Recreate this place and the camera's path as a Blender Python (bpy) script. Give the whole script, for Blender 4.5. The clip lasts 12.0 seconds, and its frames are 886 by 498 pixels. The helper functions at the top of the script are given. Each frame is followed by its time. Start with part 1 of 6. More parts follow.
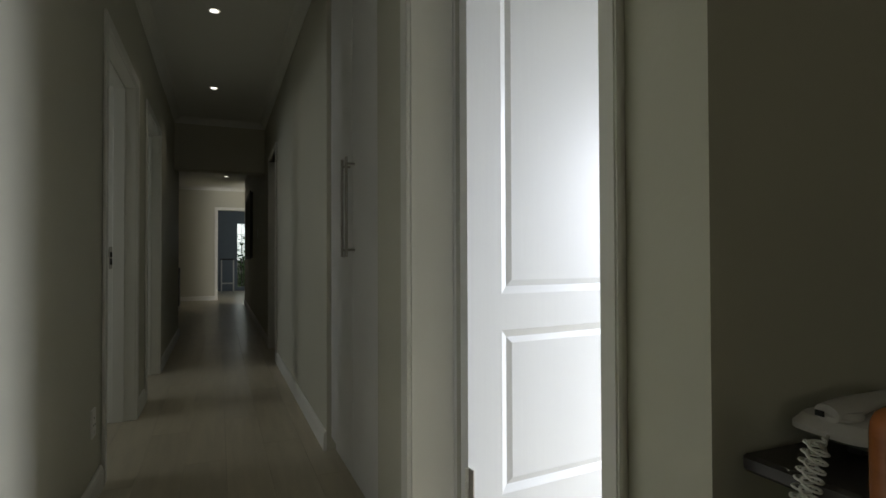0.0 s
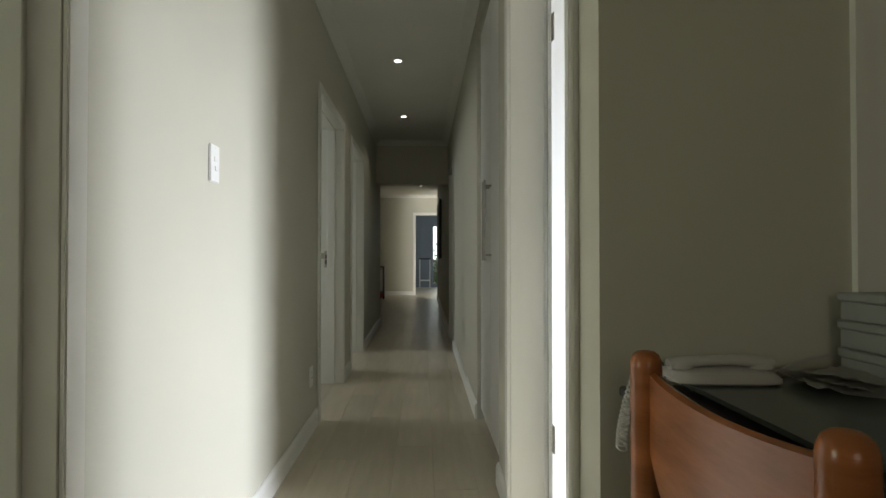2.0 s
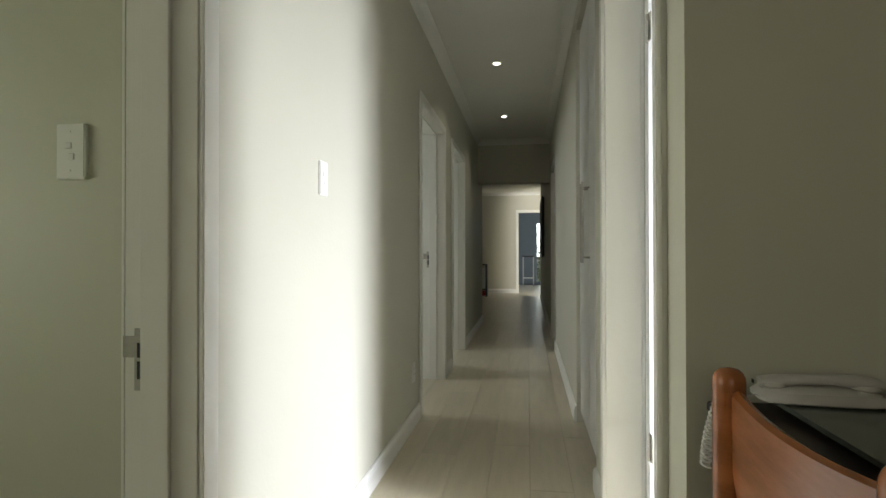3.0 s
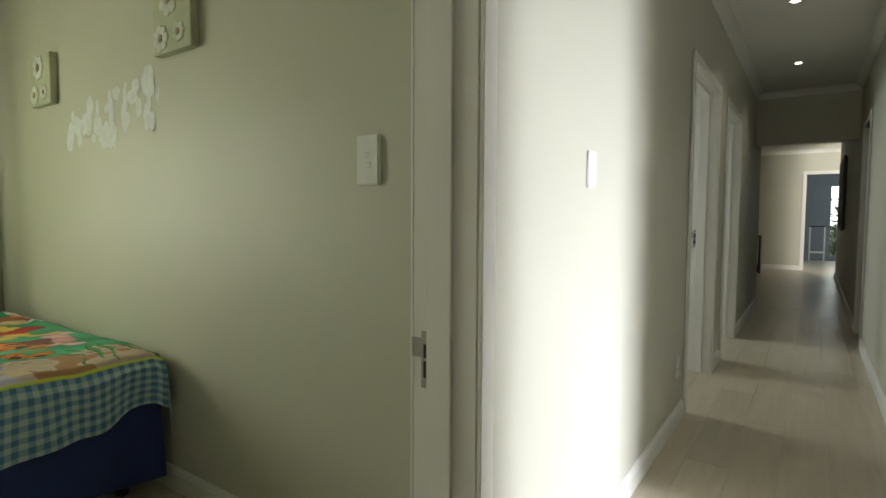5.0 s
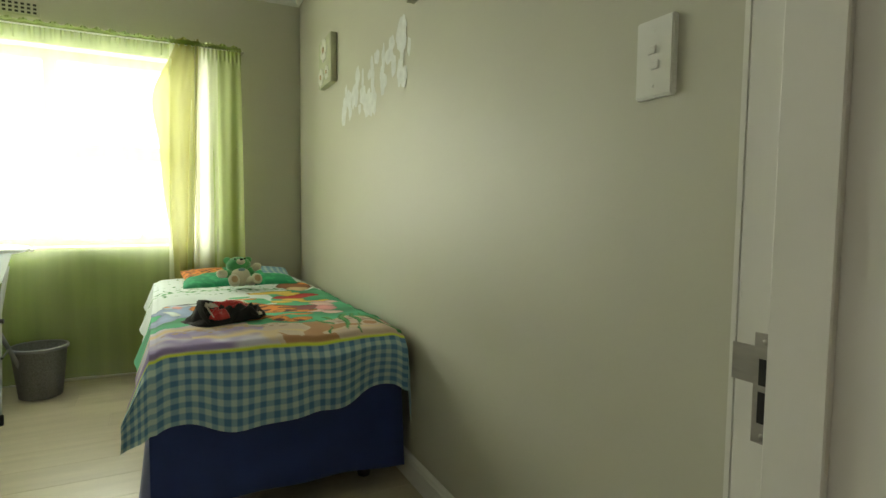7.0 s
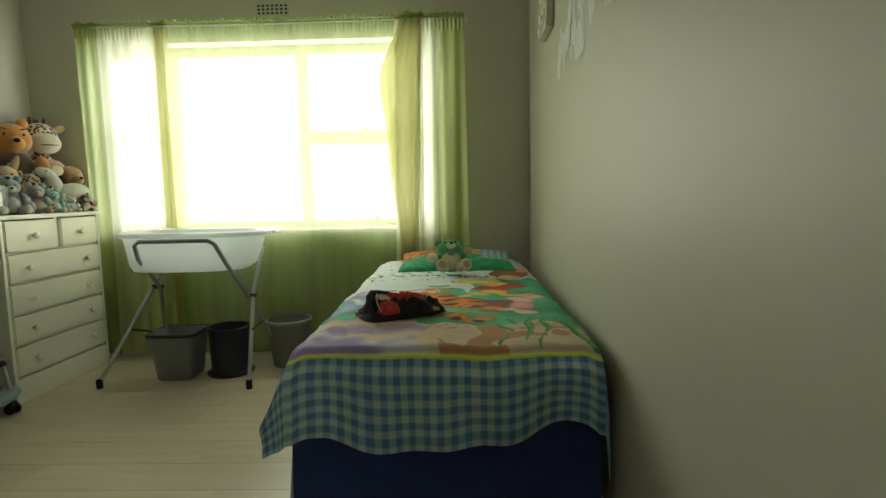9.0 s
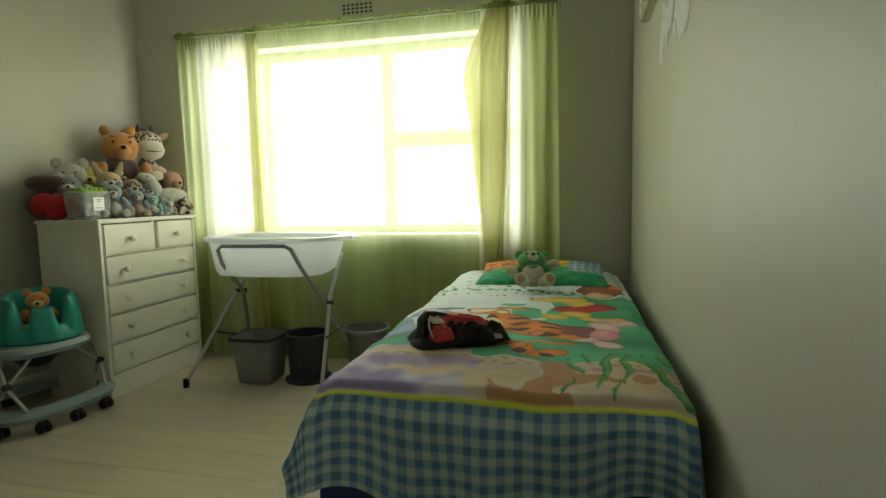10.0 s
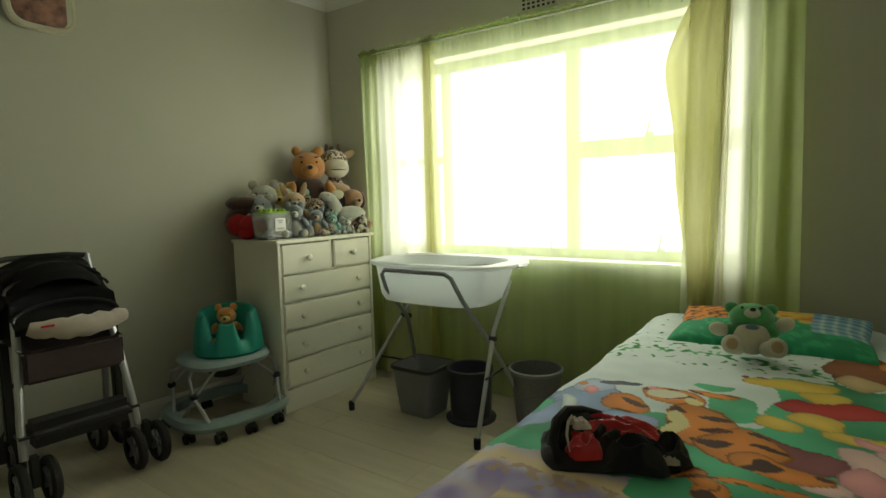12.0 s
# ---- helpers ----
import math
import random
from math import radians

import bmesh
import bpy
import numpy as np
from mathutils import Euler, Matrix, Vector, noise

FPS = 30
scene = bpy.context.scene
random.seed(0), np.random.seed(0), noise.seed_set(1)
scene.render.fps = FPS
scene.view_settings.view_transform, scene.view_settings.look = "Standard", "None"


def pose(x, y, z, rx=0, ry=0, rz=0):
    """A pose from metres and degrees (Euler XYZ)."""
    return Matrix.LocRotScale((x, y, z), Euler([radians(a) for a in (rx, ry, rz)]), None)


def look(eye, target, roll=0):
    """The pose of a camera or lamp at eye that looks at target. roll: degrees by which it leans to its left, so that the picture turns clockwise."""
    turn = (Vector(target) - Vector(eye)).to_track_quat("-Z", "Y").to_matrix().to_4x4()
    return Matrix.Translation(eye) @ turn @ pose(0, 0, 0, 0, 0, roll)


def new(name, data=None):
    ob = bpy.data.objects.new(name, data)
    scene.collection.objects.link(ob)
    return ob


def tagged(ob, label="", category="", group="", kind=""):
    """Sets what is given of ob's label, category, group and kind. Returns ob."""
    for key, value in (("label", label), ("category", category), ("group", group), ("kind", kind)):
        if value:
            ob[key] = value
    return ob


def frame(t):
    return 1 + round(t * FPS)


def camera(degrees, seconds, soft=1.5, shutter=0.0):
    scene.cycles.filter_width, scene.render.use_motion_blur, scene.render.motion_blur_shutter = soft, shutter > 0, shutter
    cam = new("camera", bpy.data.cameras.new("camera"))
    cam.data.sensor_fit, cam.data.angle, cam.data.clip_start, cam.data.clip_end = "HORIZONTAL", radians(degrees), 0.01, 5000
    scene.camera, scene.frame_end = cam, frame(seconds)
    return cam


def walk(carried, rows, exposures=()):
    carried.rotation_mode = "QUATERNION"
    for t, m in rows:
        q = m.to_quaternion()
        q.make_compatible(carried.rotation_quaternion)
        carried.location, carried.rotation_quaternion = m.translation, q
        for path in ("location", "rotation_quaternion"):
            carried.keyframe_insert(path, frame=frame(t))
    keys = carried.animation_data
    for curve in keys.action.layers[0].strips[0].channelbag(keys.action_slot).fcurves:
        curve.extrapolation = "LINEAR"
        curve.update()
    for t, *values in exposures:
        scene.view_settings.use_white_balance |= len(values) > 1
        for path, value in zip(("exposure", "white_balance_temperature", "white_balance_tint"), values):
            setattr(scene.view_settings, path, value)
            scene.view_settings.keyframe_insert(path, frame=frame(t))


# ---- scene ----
cam = camera(78.4, 12.0)
PATH = [
    (0, (-0.035, 0.484, 0.999), (0.728, 2.333, 1.028), -0.2),
    (0.5, (0.005, 0.342, 1.005), (0.597, 2.252, 1.037), -0.2),
    (1, (0.029, 0.169, 1.004), (0.464, 2.121, 1.035), -0.1),
    (1.5, (0.08, 0.001, 1.008), (0.342, 1.984, 1.038), 0.0),
    (2, (0.141, -0.1, 1.021), (0.214, 1.899, 1.049), 0.0),
    (2.5, (0.176, -0.142, 1.037), (0.07, 1.855, 1.061), 0.1),
    (2.7, (0.183, -0.153, 1.042), (-0.002, 1.838, 1.064), 0.0),
    (4.3, (0.159, -0.175, 1.128), (-0.684, 1.638, 1.056), 0.3),
    (4.5, (0.143, -0.17, 1.137), (-0.776, 1.604, 1.044), 0.3),
    (5, (0.085, -0.11, 1.157), (-1.037, 1.541, 1.037), 0.3),
    (5.5, (0.011, -0.049, 1.153), (-1.292, 1.462, 1.021), 0.3),
    (6, (-0.083, 0.021, 1.098), (-1.568, 1.356, 0.979), 0.4),
    (6.5, (-0.168, 0.15, 1.051), (-1.8, 1.298, 0.918), 0.7),
    (7, (-0.26, 0.262, 1.031), (-2.028, 1.186, 0.897), 0.6),
    (7.2, (-0.301, 0.308, 1.016), (-2.12, 1.128, 0.877), 0.6),
    (8.8, (-0.632, 0.631, 1.016), (-2.621, 0.678, 0.807), -1.1),
    (9, (-0.694, 0.686, 1.013), (-2.683, 0.634, 0.807), -1.2),
    (9.5, (-0.845, 0.754, 1.027), (-2.819, 0.505, 0.824), -1.2),
    (10, (-0.962, 0.812, 1.035), (-2.9, 0.361, 0.837), -1.2),
    (10.5, (-1.077, 0.848, 1.045), (-2.962, 0.208, 0.85), -1.4),
    (11, (-1.209, 0.848, 1.069), (-3.016, 0.013, 0.881), -1.4),
    (11.5, (-1.311, 0.84, 1.127), (-3.04, -0.147, 0.936), -1.5),
    (12, (-1.432, 0.841, 1.144), (-3.058, -0.309, 0.959), -1.5),
]
walk(cam, [(t, look(eye, target, roll)) for t, eye, target, roll in PATH],
     [(0.0, -1.65), (0.5, -1.03), (1.0, -0.75), (2.0, -0.45), (2.7, -0.05), (5.0, 0.05), (6.0, 0.08), (7.0, 0.30), (9.0, -0.36), (10.0, -0.38), (12.0, -0.66)])

# exposure rows follow the clip's camera as it turns towards the window
# ---- world, sun, large lights ----
world = bpy.data.worlds.new("world")
scene.world = world
world.use_nodes = True
wnt = world.node_tree
sky = wnt.nodes.new("ShaderNodeTexSky")
sky.sky_type = "NISHITA"
sky.sun_disc = False
sky.sun_elevation, sky.sun_rotation = radians(43), radians(104)
wnt.links.new(sky.outputs[0], wnt.nodes["Background"].inputs[0])
wnt.nodes["Background"].inputs[1].default_value = 0.15


def area_light(name, eye, target, w, h, power, color, spread=180):
    data = bpy.data.lights.new(name, "AREA")
    data.shape, data.size, data.size_y, data.energy, data.color = "RECTANGLE", w, h, power, color
    data.spread = radians(spread)
    ob = new(name, data)
    ob.matrix_world = look(eye, target)
    return ob


sun_data = bpy.data.lights.new("sun", "SUN")
sun_data.energy, sun_data.angle, sun_data.color = 4.5, radians(0.6), (1.0, 0.95, 0.86)
new("sun", sun_data).matrix_world = look((0, 0, 10), (-1.0, 0.25, 9.05))

area_light("window_daylight_bedroom", (-4.24, -0.45, 1.38), (-2.0, -0.45, 1.45), 1.85, 1.15, 40, (1.0, 0.98, 0.86))
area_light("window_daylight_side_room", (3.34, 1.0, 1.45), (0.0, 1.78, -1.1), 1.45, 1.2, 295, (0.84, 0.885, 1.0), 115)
# Added lamp, no window in that wall: brightens lounge and passage end.
area_light("lounge_fill", (2.4, 10.8, 1.5), (-2.0, 12.0, 0.6), 1.8, 1.4, 300, (1.0, 0.98, 0.95))
# Two lamps added in unseen rooms for the bluish light from their doorways.
area_light("back_room_fill", (-3.14, 3.75, 1.45), (-0.5, 3.9, 0.8), 1.0, 1.2, 13, (0.86, 0.93, 1.0))
area_light("farther_back_room_fill", (-3.14, 5.4, 1.45), (-0.5, 5.3, 0.8), 0.9, 1.1, 17, (0.80, 0.90, 1.0))
# Added in front of a closed wall to lift the far grey room.
area_light("kitchen_fill", (2.5, 16.2, 1.5), (0.2, 16.4, 0.8), 1.4, 1.2, 40, (0.85, 0.93, 1.0))
# Warm lamp added behind the nook, windowless, for the jamb and desk wall.
area_light("nook_fill", (0.2, -3.1, 1.6), (0.2, 0.0, 1.2), 1.2, 1.0, 9, (1.0, 0.92, 0.74))


# ---- materials ----
def mat(name, color, rough=0.5, metal=0.0, vary=0.06, scale=6.0, bump=0.0, bump_scale=120.0, sheen=0.0, spec=0.5,
        stretch=(1, 1, 1), grain=0.0, trans=0.0, alpha=1.0):
    m = bpy.data.materials.new(name)
    m.use_nodes = True
    nt = m.node_tree
    b = nt.nodes["Principled BSDF"]
    b.inputs["Roughness"].default_value = rough
    b.inputs["Metallic"].default_value = metal
    b.inputs["Specular IOR Level"].default_value = spec
    b.inputs["Sheen Weight"].default_value = sheen
    b.inputs["Transmission Weight"].default_value = trans
    b.inputs["Alpha"].default_value = alpha
    tc = nt.nodes.new("ShaderNodeTexCoord")
    mp = nt.nodes.new("ShaderNodeMapping")
    mp.inputs["Scale"].default_value = stretch
    nt.links.new(tc.outputs["Object"], mp.inputs[0])
    n1 = nt.nodes.new("ShaderNodeTexNoise")
    n1.inputs["Scale"].default_value = scale
    n1.inputs["Detail"].default_value = 6
    nt.links.new(mp.outputs[0], n1.inputs[0])
    ramp = nt.nodes.new("ShaderNodeMapRange")
    ramp.inputs[1].default_value, ramp.inputs[2].default_value = 0.3, 0.7
    ramp.inputs[3].default_value, ramp.inputs[4].default_value = 1 - vary, 1 + vary
    nt.links.new(n1.outputs[0], ramp.inputs[0])
    last = ramp.outputs[0]
    if grain:
        n2 = nt.nodes.new("ShaderNodeTexNoise")
        n2.inputs["Scale"].default_value = bump_scale
        nt.links.new(mp.outputs[0], n2.inputs[0])
        r2 = nt.nodes.new("ShaderNodeMapRange")
        r2.inputs[3].default_value, r2.inputs[4].default_value = 1 - grain, 1 + grain
        nt.links.new(n2.outputs[0], r2.inputs[0])
        mu = nt.nodes.new("ShaderNodeMath")
        mu.operation = "MULTIPLY"
        nt.links.new(last, mu.inputs[0])
        nt.links.new(r2.outputs[0], mu.inputs[1])
        last = mu.outputs[0]
    vm = nt.nodes.new("ShaderNodeVectorMath")
    vm.operation = "SCALE"
    vm.inputs[0].default_value = color
    nt.links.new(last, vm.inputs["Scale"])
    nt.links.new(vm.outputs[0], b.inputs["Base Color"])
    if bump:
        n3 = nt.nodes.new("ShaderNodeTexNoise")
        n3.inputs["Scale"].default_value = bump_scale
        n3.inputs["Detail"].default_value = 4
        nt.links.new(mp.outputs[0], n3.inputs[0])
        bp = nt.nodes.new("ShaderNodeBump")
        bp.inputs["Strength"].default_value = bump
        bp.inputs["Distance"].default_value = 0.004
        nt.links.new(n3.outputs[0], bp.inputs["Height"])
        nt.links.new(bp.outputs[0], b.inputs["Normal"])
    return m


WALL = mat("wall_paint", (0.53, 0.52, 0.435), 0.50, vary=0.03, scale=1.2, bump=0.12, bump_scale=70)
CEIL = mat("ceiling_paint", (0.74, 0.74, 0.70), 0.8, vary=0.02, scale=2, bump=0.08, bump_scale=90)
TRIM = mat("trim_paint", (0.74, 0.735, 0.69), 0.35, vary=0.03, scale=5, bump=0.08, bump_scale=40, stretch=(1, 1, 0.2))
DOORPAINT = mat("door_paint", (0.74, 0.75, 0.74), 0.36, vary=0.02, scale=3, bump=0.08, bump_scale=60, stretch=(1, 1, 0.08))
CUPB = mat("cupboard_board", (0.74, 0.74, 0.73), 0.35, vary=0.02, scale=2)
STEEL = mat("brushed_steel", (0.42, 0.40, 0.37), 0.38, metal=1.0, vary=0.08, scale=20, stretch=(1, 1, 8))
# Near-black colour for the shade inside slots and holes that have no depth.
HOLE = mat("hollow_shade", (0.02, 0.02, 0.02), 0.9)
WHITEPL = mat("white_plastic", (0.78, 0.78, 0.75), 0.3, vary=0.02)
BLACKPL = mat("black_plastic", (0.02, 0.02, 0.022), 0.4, vary=0.1)
GREYROOM = mat("grey_blue_wall", (0.20, 0.23, 0.26), 0.6, vary=0.03)
EXTERIOR = mat("exterior_plaster", (0.55, 0.52, 0.46), 0.9, vary=0.08, bump=0.3)


# ---- building helpers ----
def bm_box(bm, lo, hi, m=None):
    c = [(a + b) / 2 for a, b in zip(lo, hi)]
    s = [abs(b - a) for a, b in zip(lo, hi)]
    mm = Matrix.Translation(c) @ Matrix.Diagonal((*s, 1))
    if m is not None:
        mm = m @ mm
    return bmesh.ops.create_cube(bm, size=1, matrix=mm)["verts"]


def bm_bevel(bm, w, seg=2):
    es = [e for e in bm.edges if len(e.link_faces) == 2 and e.calc_face_angle(0) > 0.6]
    bmesh.ops.bevel(bm, geom=es, offset=w, segments=seg, affect="EDGES", clamp_overlap=True)


def bm_tube(bm, pts, r, n=8, closed=False, taper=None):
    pts = [Vector(p) for p in pts]
    rings = []
    up = Vector((0, 0, 1))
    k = len(pts)
    for i, p in enumerate(pts):
        if closed:
            d = pts[(i + 1) % k] - pts[i - 1]
        else:
            d = pts[min(i + 1, k - 1)] - pts[max(i - 1, 0)]
        d.normalize()
        if i == 0:
            a = d.cross(up) if abs(d.dot(up)) < 0.95 else d.cross(Vector((1, 0, 0)))
        else:
            a = prev - d * prev.dot(d)
        a.normalize()
        prev = a
        b = d.cross(a)
        rr = r if taper is None else r * taper[i]
        rings.append([bm.verts.new(p + (a * math.cos(t) + b * math.sin(t)) * rr) for t in [2 * math.pi * j / n for j in range(n)]])
    for i in range(k if closed else k - 1):
        q, w = rings[i], rings[(i + 1) % k]
        off = 0
        if closed and i == k - 1:
            off = min(range(n), key=lambda o: (q[0].co - w[o].co).length)
        for j in range(n):
            bm.faces.new((q[j], q[(j + 1) % n], w[(j + 1 + off) % n], w[(j + off) % n]))
    if not closed:
        bm.faces.new(rings[0][::-1])
        bm.faces.new(rings[-1])


def bm_lathe(bm, prof, n=24, m=None, sx=1.0, sy=1.0, square=0.0):
    rings = []
    for r, z in prof:
        ring = []
        for j in range(n):
            t = 2 * math.pi * j / n
            c, s = math.cos(t), math.sin(t)
            if square:
                e = 2 / (2 + square)
                c, s = math.copysign(abs(c) ** e, c), math.copysign(abs(s) ** e, s)
            v = Vector((r * c * sx, r * s * sy, z))
            ring.append(bm.verts.new(m @ v if m is not None else v))
        rings.append(ring)
    for a, b in zip(rings, rings[1:]):
        for j in range(n):
            bm.faces.new((a[j], a[(j + 1) % n], b[(j + 1) % n], b[j]))
    bm.faces.new(rings[0][::-1])
    bm.faces.new(rings[-1])


def bm_ball(bm, c, r, seg=14, m=None):
    """An ellipsoid with radii r at c."""
    r = (r, r, r) if isinstance(r, (int, float)) else r
    mm = Matrix.Translation(c) @ (m if m is not None else Matrix.Identity(4)) @ Matrix.Diagonal((*r, 1))
    bmesh.ops.create_uvsphere(bm, u_segments=seg, v_segments=max(6, seg * 2 // 3), radius=1, matrix=mm)


def finish(bm, name, material, smooth=True):
    bmesh.ops.recalc_face_normals(bm, faces=bm.faces)
    me = bpy.data.meshes.new(name)
    bm.to_mesh(me)
    bm.free()
    mats = material if isinstance(material, (list, tuple)) else [material]
    for mt in mats:
        me.materials.append(mt)
    if smooth:
        me.polygons.foreach_set("use_smooth", [True] * len(me.polygons))
        me.set_sharp_from_angle(angle=radians(35))
    return me


def part(name, bm, material, parent, label="", smooth=True):
    ob = new(name, finish(bm, name, material, smooth))
    ob.parent = parent
    if label:
        tagged(ob, label=label)
    return ob


def thing(name, label, category, at=(0, 0, 0), rz=0.0, group=""):
    ob = new(name)
    ob.matrix_basis = pose(*at, 0, 0, rz)
    return tagged(ob, label, category, group)


def solid(name, bm, material, label, category="", kind="", smooth=False):
    return tagged(new(name, finish(bm, name, material, smooth)), label, category, "", kind)


def boxes(*pairs):
    bm = bmesh.new()
    for lo, hi in pairs:
        bm_box(bm, lo, hi)
    return bm


def prism(bm, pts, z0, z1):
    a = [bm.verts.new((x, y, z0)) for x, y in pts]
    b = [bm.verts.new((x, y, z1)) for x, y in pts]
    bm.faces.new(a[::-1])
    bm.faces.new(b)
    for i in range(len(pts)):
        j = (i + 1) % len(pts)
        bm.faces.new((a[i], a[j], b[j], b[i]))


def sweep(bm, prof, p0, p1, side):
    """A moulding: prof as (out, up), run from p0 to p1, out towards side."""
    s = Vector(side).normalized()
    z = Vector((0, 0, 1))
    ra = [bm.verts.new(Vector(p0) + s * o + z * u) for o, u in prof]
    rb = [bm.verts.new(Vector(p1) + s * o + z * u) for o, u in prof]
    n = len(prof)
    for i in range(n):
        j = (i + 1) % n
        bm.faces.new((ra[i], ra[j], rb[j], rb[i]))
    bm.faces.new(ra[::-1])
    bm.faces.new(rb)


SKIRT = [(0, 0), (0.016, 0), (0.016, 0.075), (0.013, 0.083), (0.013, 0.088), (0.007, 0.098), (0.003, 0.10), (0, 0.10)]
COVE = [(0, 0), (0.004, 0), (0.014, 0.018), (0.03, 0.040), (0.05, 0.058), (0.066, 0.066), (0.068, 0.07), (0, 0.07)]

# ---- large structure ----
XL, XR = -0.512, 0.482       # corridor faces
XB = -0.675                  # bedroom side of the passage wall
YD0, YD1 = 0.045, 0.895      # bedroom doorway
HD, HC, HB = 2.05, 2.63, 2.50
W = WALL
XW = -4.14                   # window wall
TOPW = 2.8


def wall(name, label, *pairs, material=None):
    return solid(name, boxes(*pairs), material or W, label, kind="structure")


wall("wall_passage", "matt beige plastered wall between passage and bedrooms",
     ((XB, -3.2, 0), (XL, YD0 - 0.03, TOPW)), ((XB, YD0 - 0.03, HD + 0.02), (XL, YD1 + 0.03, TOPW)),
     ((XB, YD1 + 0.03, 0), (XL, 3.31, TOPW)), ((XB, 3.31, HD + 0.02), (XL, 4.33, TOPW)),
     ((XB, 4.33, 0), (XL, 4.80, TOPW)), ((XB, 4.80, HD + 0.02), (XL, 5.76, TOPW)), ((XB, 5.76, 0), (XL, 8.2, TOPW)))
wall("wall_side_room", "matt beige plastered passage wall with a doorway and a cupboard recess",
     ((XR, 0.94, 0), (0.64, 1.078, TOPW)), ((XR, 1.078, HD + 0.02), (0.64, 1.98, TOPW)),
     ((XR, 1.98, 0), (0.64, 2.34, TOPW)), ((XR, 2.34, 2.45), (0.64, 3.32, TOPW)), ((XR, 3.32, 0), (0.64, 5.95, TOPW)),
     ((XR, 5.95, HD), (0.64, 6.75, TOPW)), ((XR, 6.75, 0), (0.64, 13.0, TOPW)))
wall("wall_nook", "dim beige plastered wall behind the desk", ((0.64, 0.94, 0), (2.2, 1.06, TOPW)))
bm = bmesh.new()
prism(bm, [(XB, 1.08), (-4.12, 1.148), (-4.12, 1.28), (XB, 1.28)], 0, TOPW)
solid("wall_bedside", bm, W, "beige plastered bedroom wall with faded marks beside the bed", kind="structure")
bm = bmesh.new()
prism(bm, [(-4.3, -1.985), (XB, -2.27), (XB, -2.45), (-4.3, -2.2)], 0, TOPW)
solid("wall_bedroom_far_side", bm, W, "beige plastered bedroom wall behind the stroller", kind="structure")
WY0, WY1, WZ0, WZ1 = -1.62, 0.56, 0.80, 1.97
wall("wall_window", "beige plastered bedroom wall with the window opening",
     ((-4.40, -2.3, 0), (XW, WY0, TOPW)), ((-4.40, WY1, 0), (XW, 1.3, TOPW)),
     ((-4.40, WY0, 0), (XW, WY1, WZ0)), ((-4.40, WY0, WZ1), (XW, WY1, TOPW)))
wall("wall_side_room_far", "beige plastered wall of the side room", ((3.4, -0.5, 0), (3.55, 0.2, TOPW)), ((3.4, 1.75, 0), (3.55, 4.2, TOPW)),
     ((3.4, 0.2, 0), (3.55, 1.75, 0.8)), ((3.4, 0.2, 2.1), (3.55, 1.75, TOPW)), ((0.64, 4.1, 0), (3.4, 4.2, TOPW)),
     ((2.35, -0.5, 0), (3.4, -0.35, TOPW)))
wall("wall_nook_back", "beige plastered walls closing the desk nook", ((XL, -3.35, 0), (2.3, -3.2, TOPW)), ((2.2, -3.2, 0), (2.35, 1.06, TOPW)))
# Unseen window openings, cut for the two lamps added in these rooms.
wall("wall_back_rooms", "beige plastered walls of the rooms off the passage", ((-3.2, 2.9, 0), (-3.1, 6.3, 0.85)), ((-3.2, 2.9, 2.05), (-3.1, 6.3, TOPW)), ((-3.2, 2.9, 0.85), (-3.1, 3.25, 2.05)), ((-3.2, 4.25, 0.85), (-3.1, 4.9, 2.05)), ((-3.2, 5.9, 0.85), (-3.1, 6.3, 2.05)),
     ((-3.1, 6.2, 0), (XB, 6.3, TOPW)), ((-3.1, 2.9, 0), (XB, 3.0, TOPW)), ((-3.1, 4.5, 0), (XB, 4.6, TOPW)),
     ((0.64, 5.5, 0), (2.6, 5.6, TOPW)), ((0.64, 7.2, 0), (2.6, 7.3, TOPW)), ((2.5, 5.6, 0), (2.6, 7.2, TOPW)))
wall("wall_lounge", "pale beige plastered lounge wall with a doorway", ((-4.0, 14.36, 0), (-0.06, 14.5, TOPW)), ((-0.06, 14.36, 2.12), (0.84, 14.5, TOPW)),
     ((0.84, 14.36, 0), (2.6, 14.5, TOPW)), ((-4.0, 8.2, 0), (-3.85, 14.36, TOPW)), ((-3.85, 8.05, 0), (XB, 8.2, TOPW)),
     ((2.5, 7.3, 0), (2.6, 14.36, TOPW)))
wall("wall_kitchen", "grey blue wall of the far room", ((-1.5, 18.0, 0), (0.05, 18.15, TOPW)), ((0.05, 18.0, 2.1), (1.0, 18.15, TOPW)), ((1.0, 18.0, 0), (2.6, 18.15, TOPW)),
     ((-1.6, 14.5, 0), (-1.5, 18.15, TOPW)), ((2.6, 14.5, 0), (2.7, 18.15, TOPW)), material=GREYROOM)
wall("beam", "shaded beige beam across the passage", ((XL, 7.45, 2.03), (XR, 7.65, TOPW)))

solid("ceiling", boxes(((XL, -3.2, HC), (2.2, 0.94, HC + 0.1)), ((XL, 0.94, HC), (XR, 7.45, HC + 0.1)), ((-3.9, 7.65, HC + 0.02), (2.5, 14.4, HC + 0.1)),
                       ((-1.5, 14.5, HC), (2.6, 18.0, HC + 0.1))), CEIL, "plain white passage ceiling", kind="structure")
solid("ceiling_bedroom", boxes(((-4.3, -2.3, HB), (XB, 1.2, HB + 0.1))), CEIL, "plain white bedroom ceiling", kind="structure")
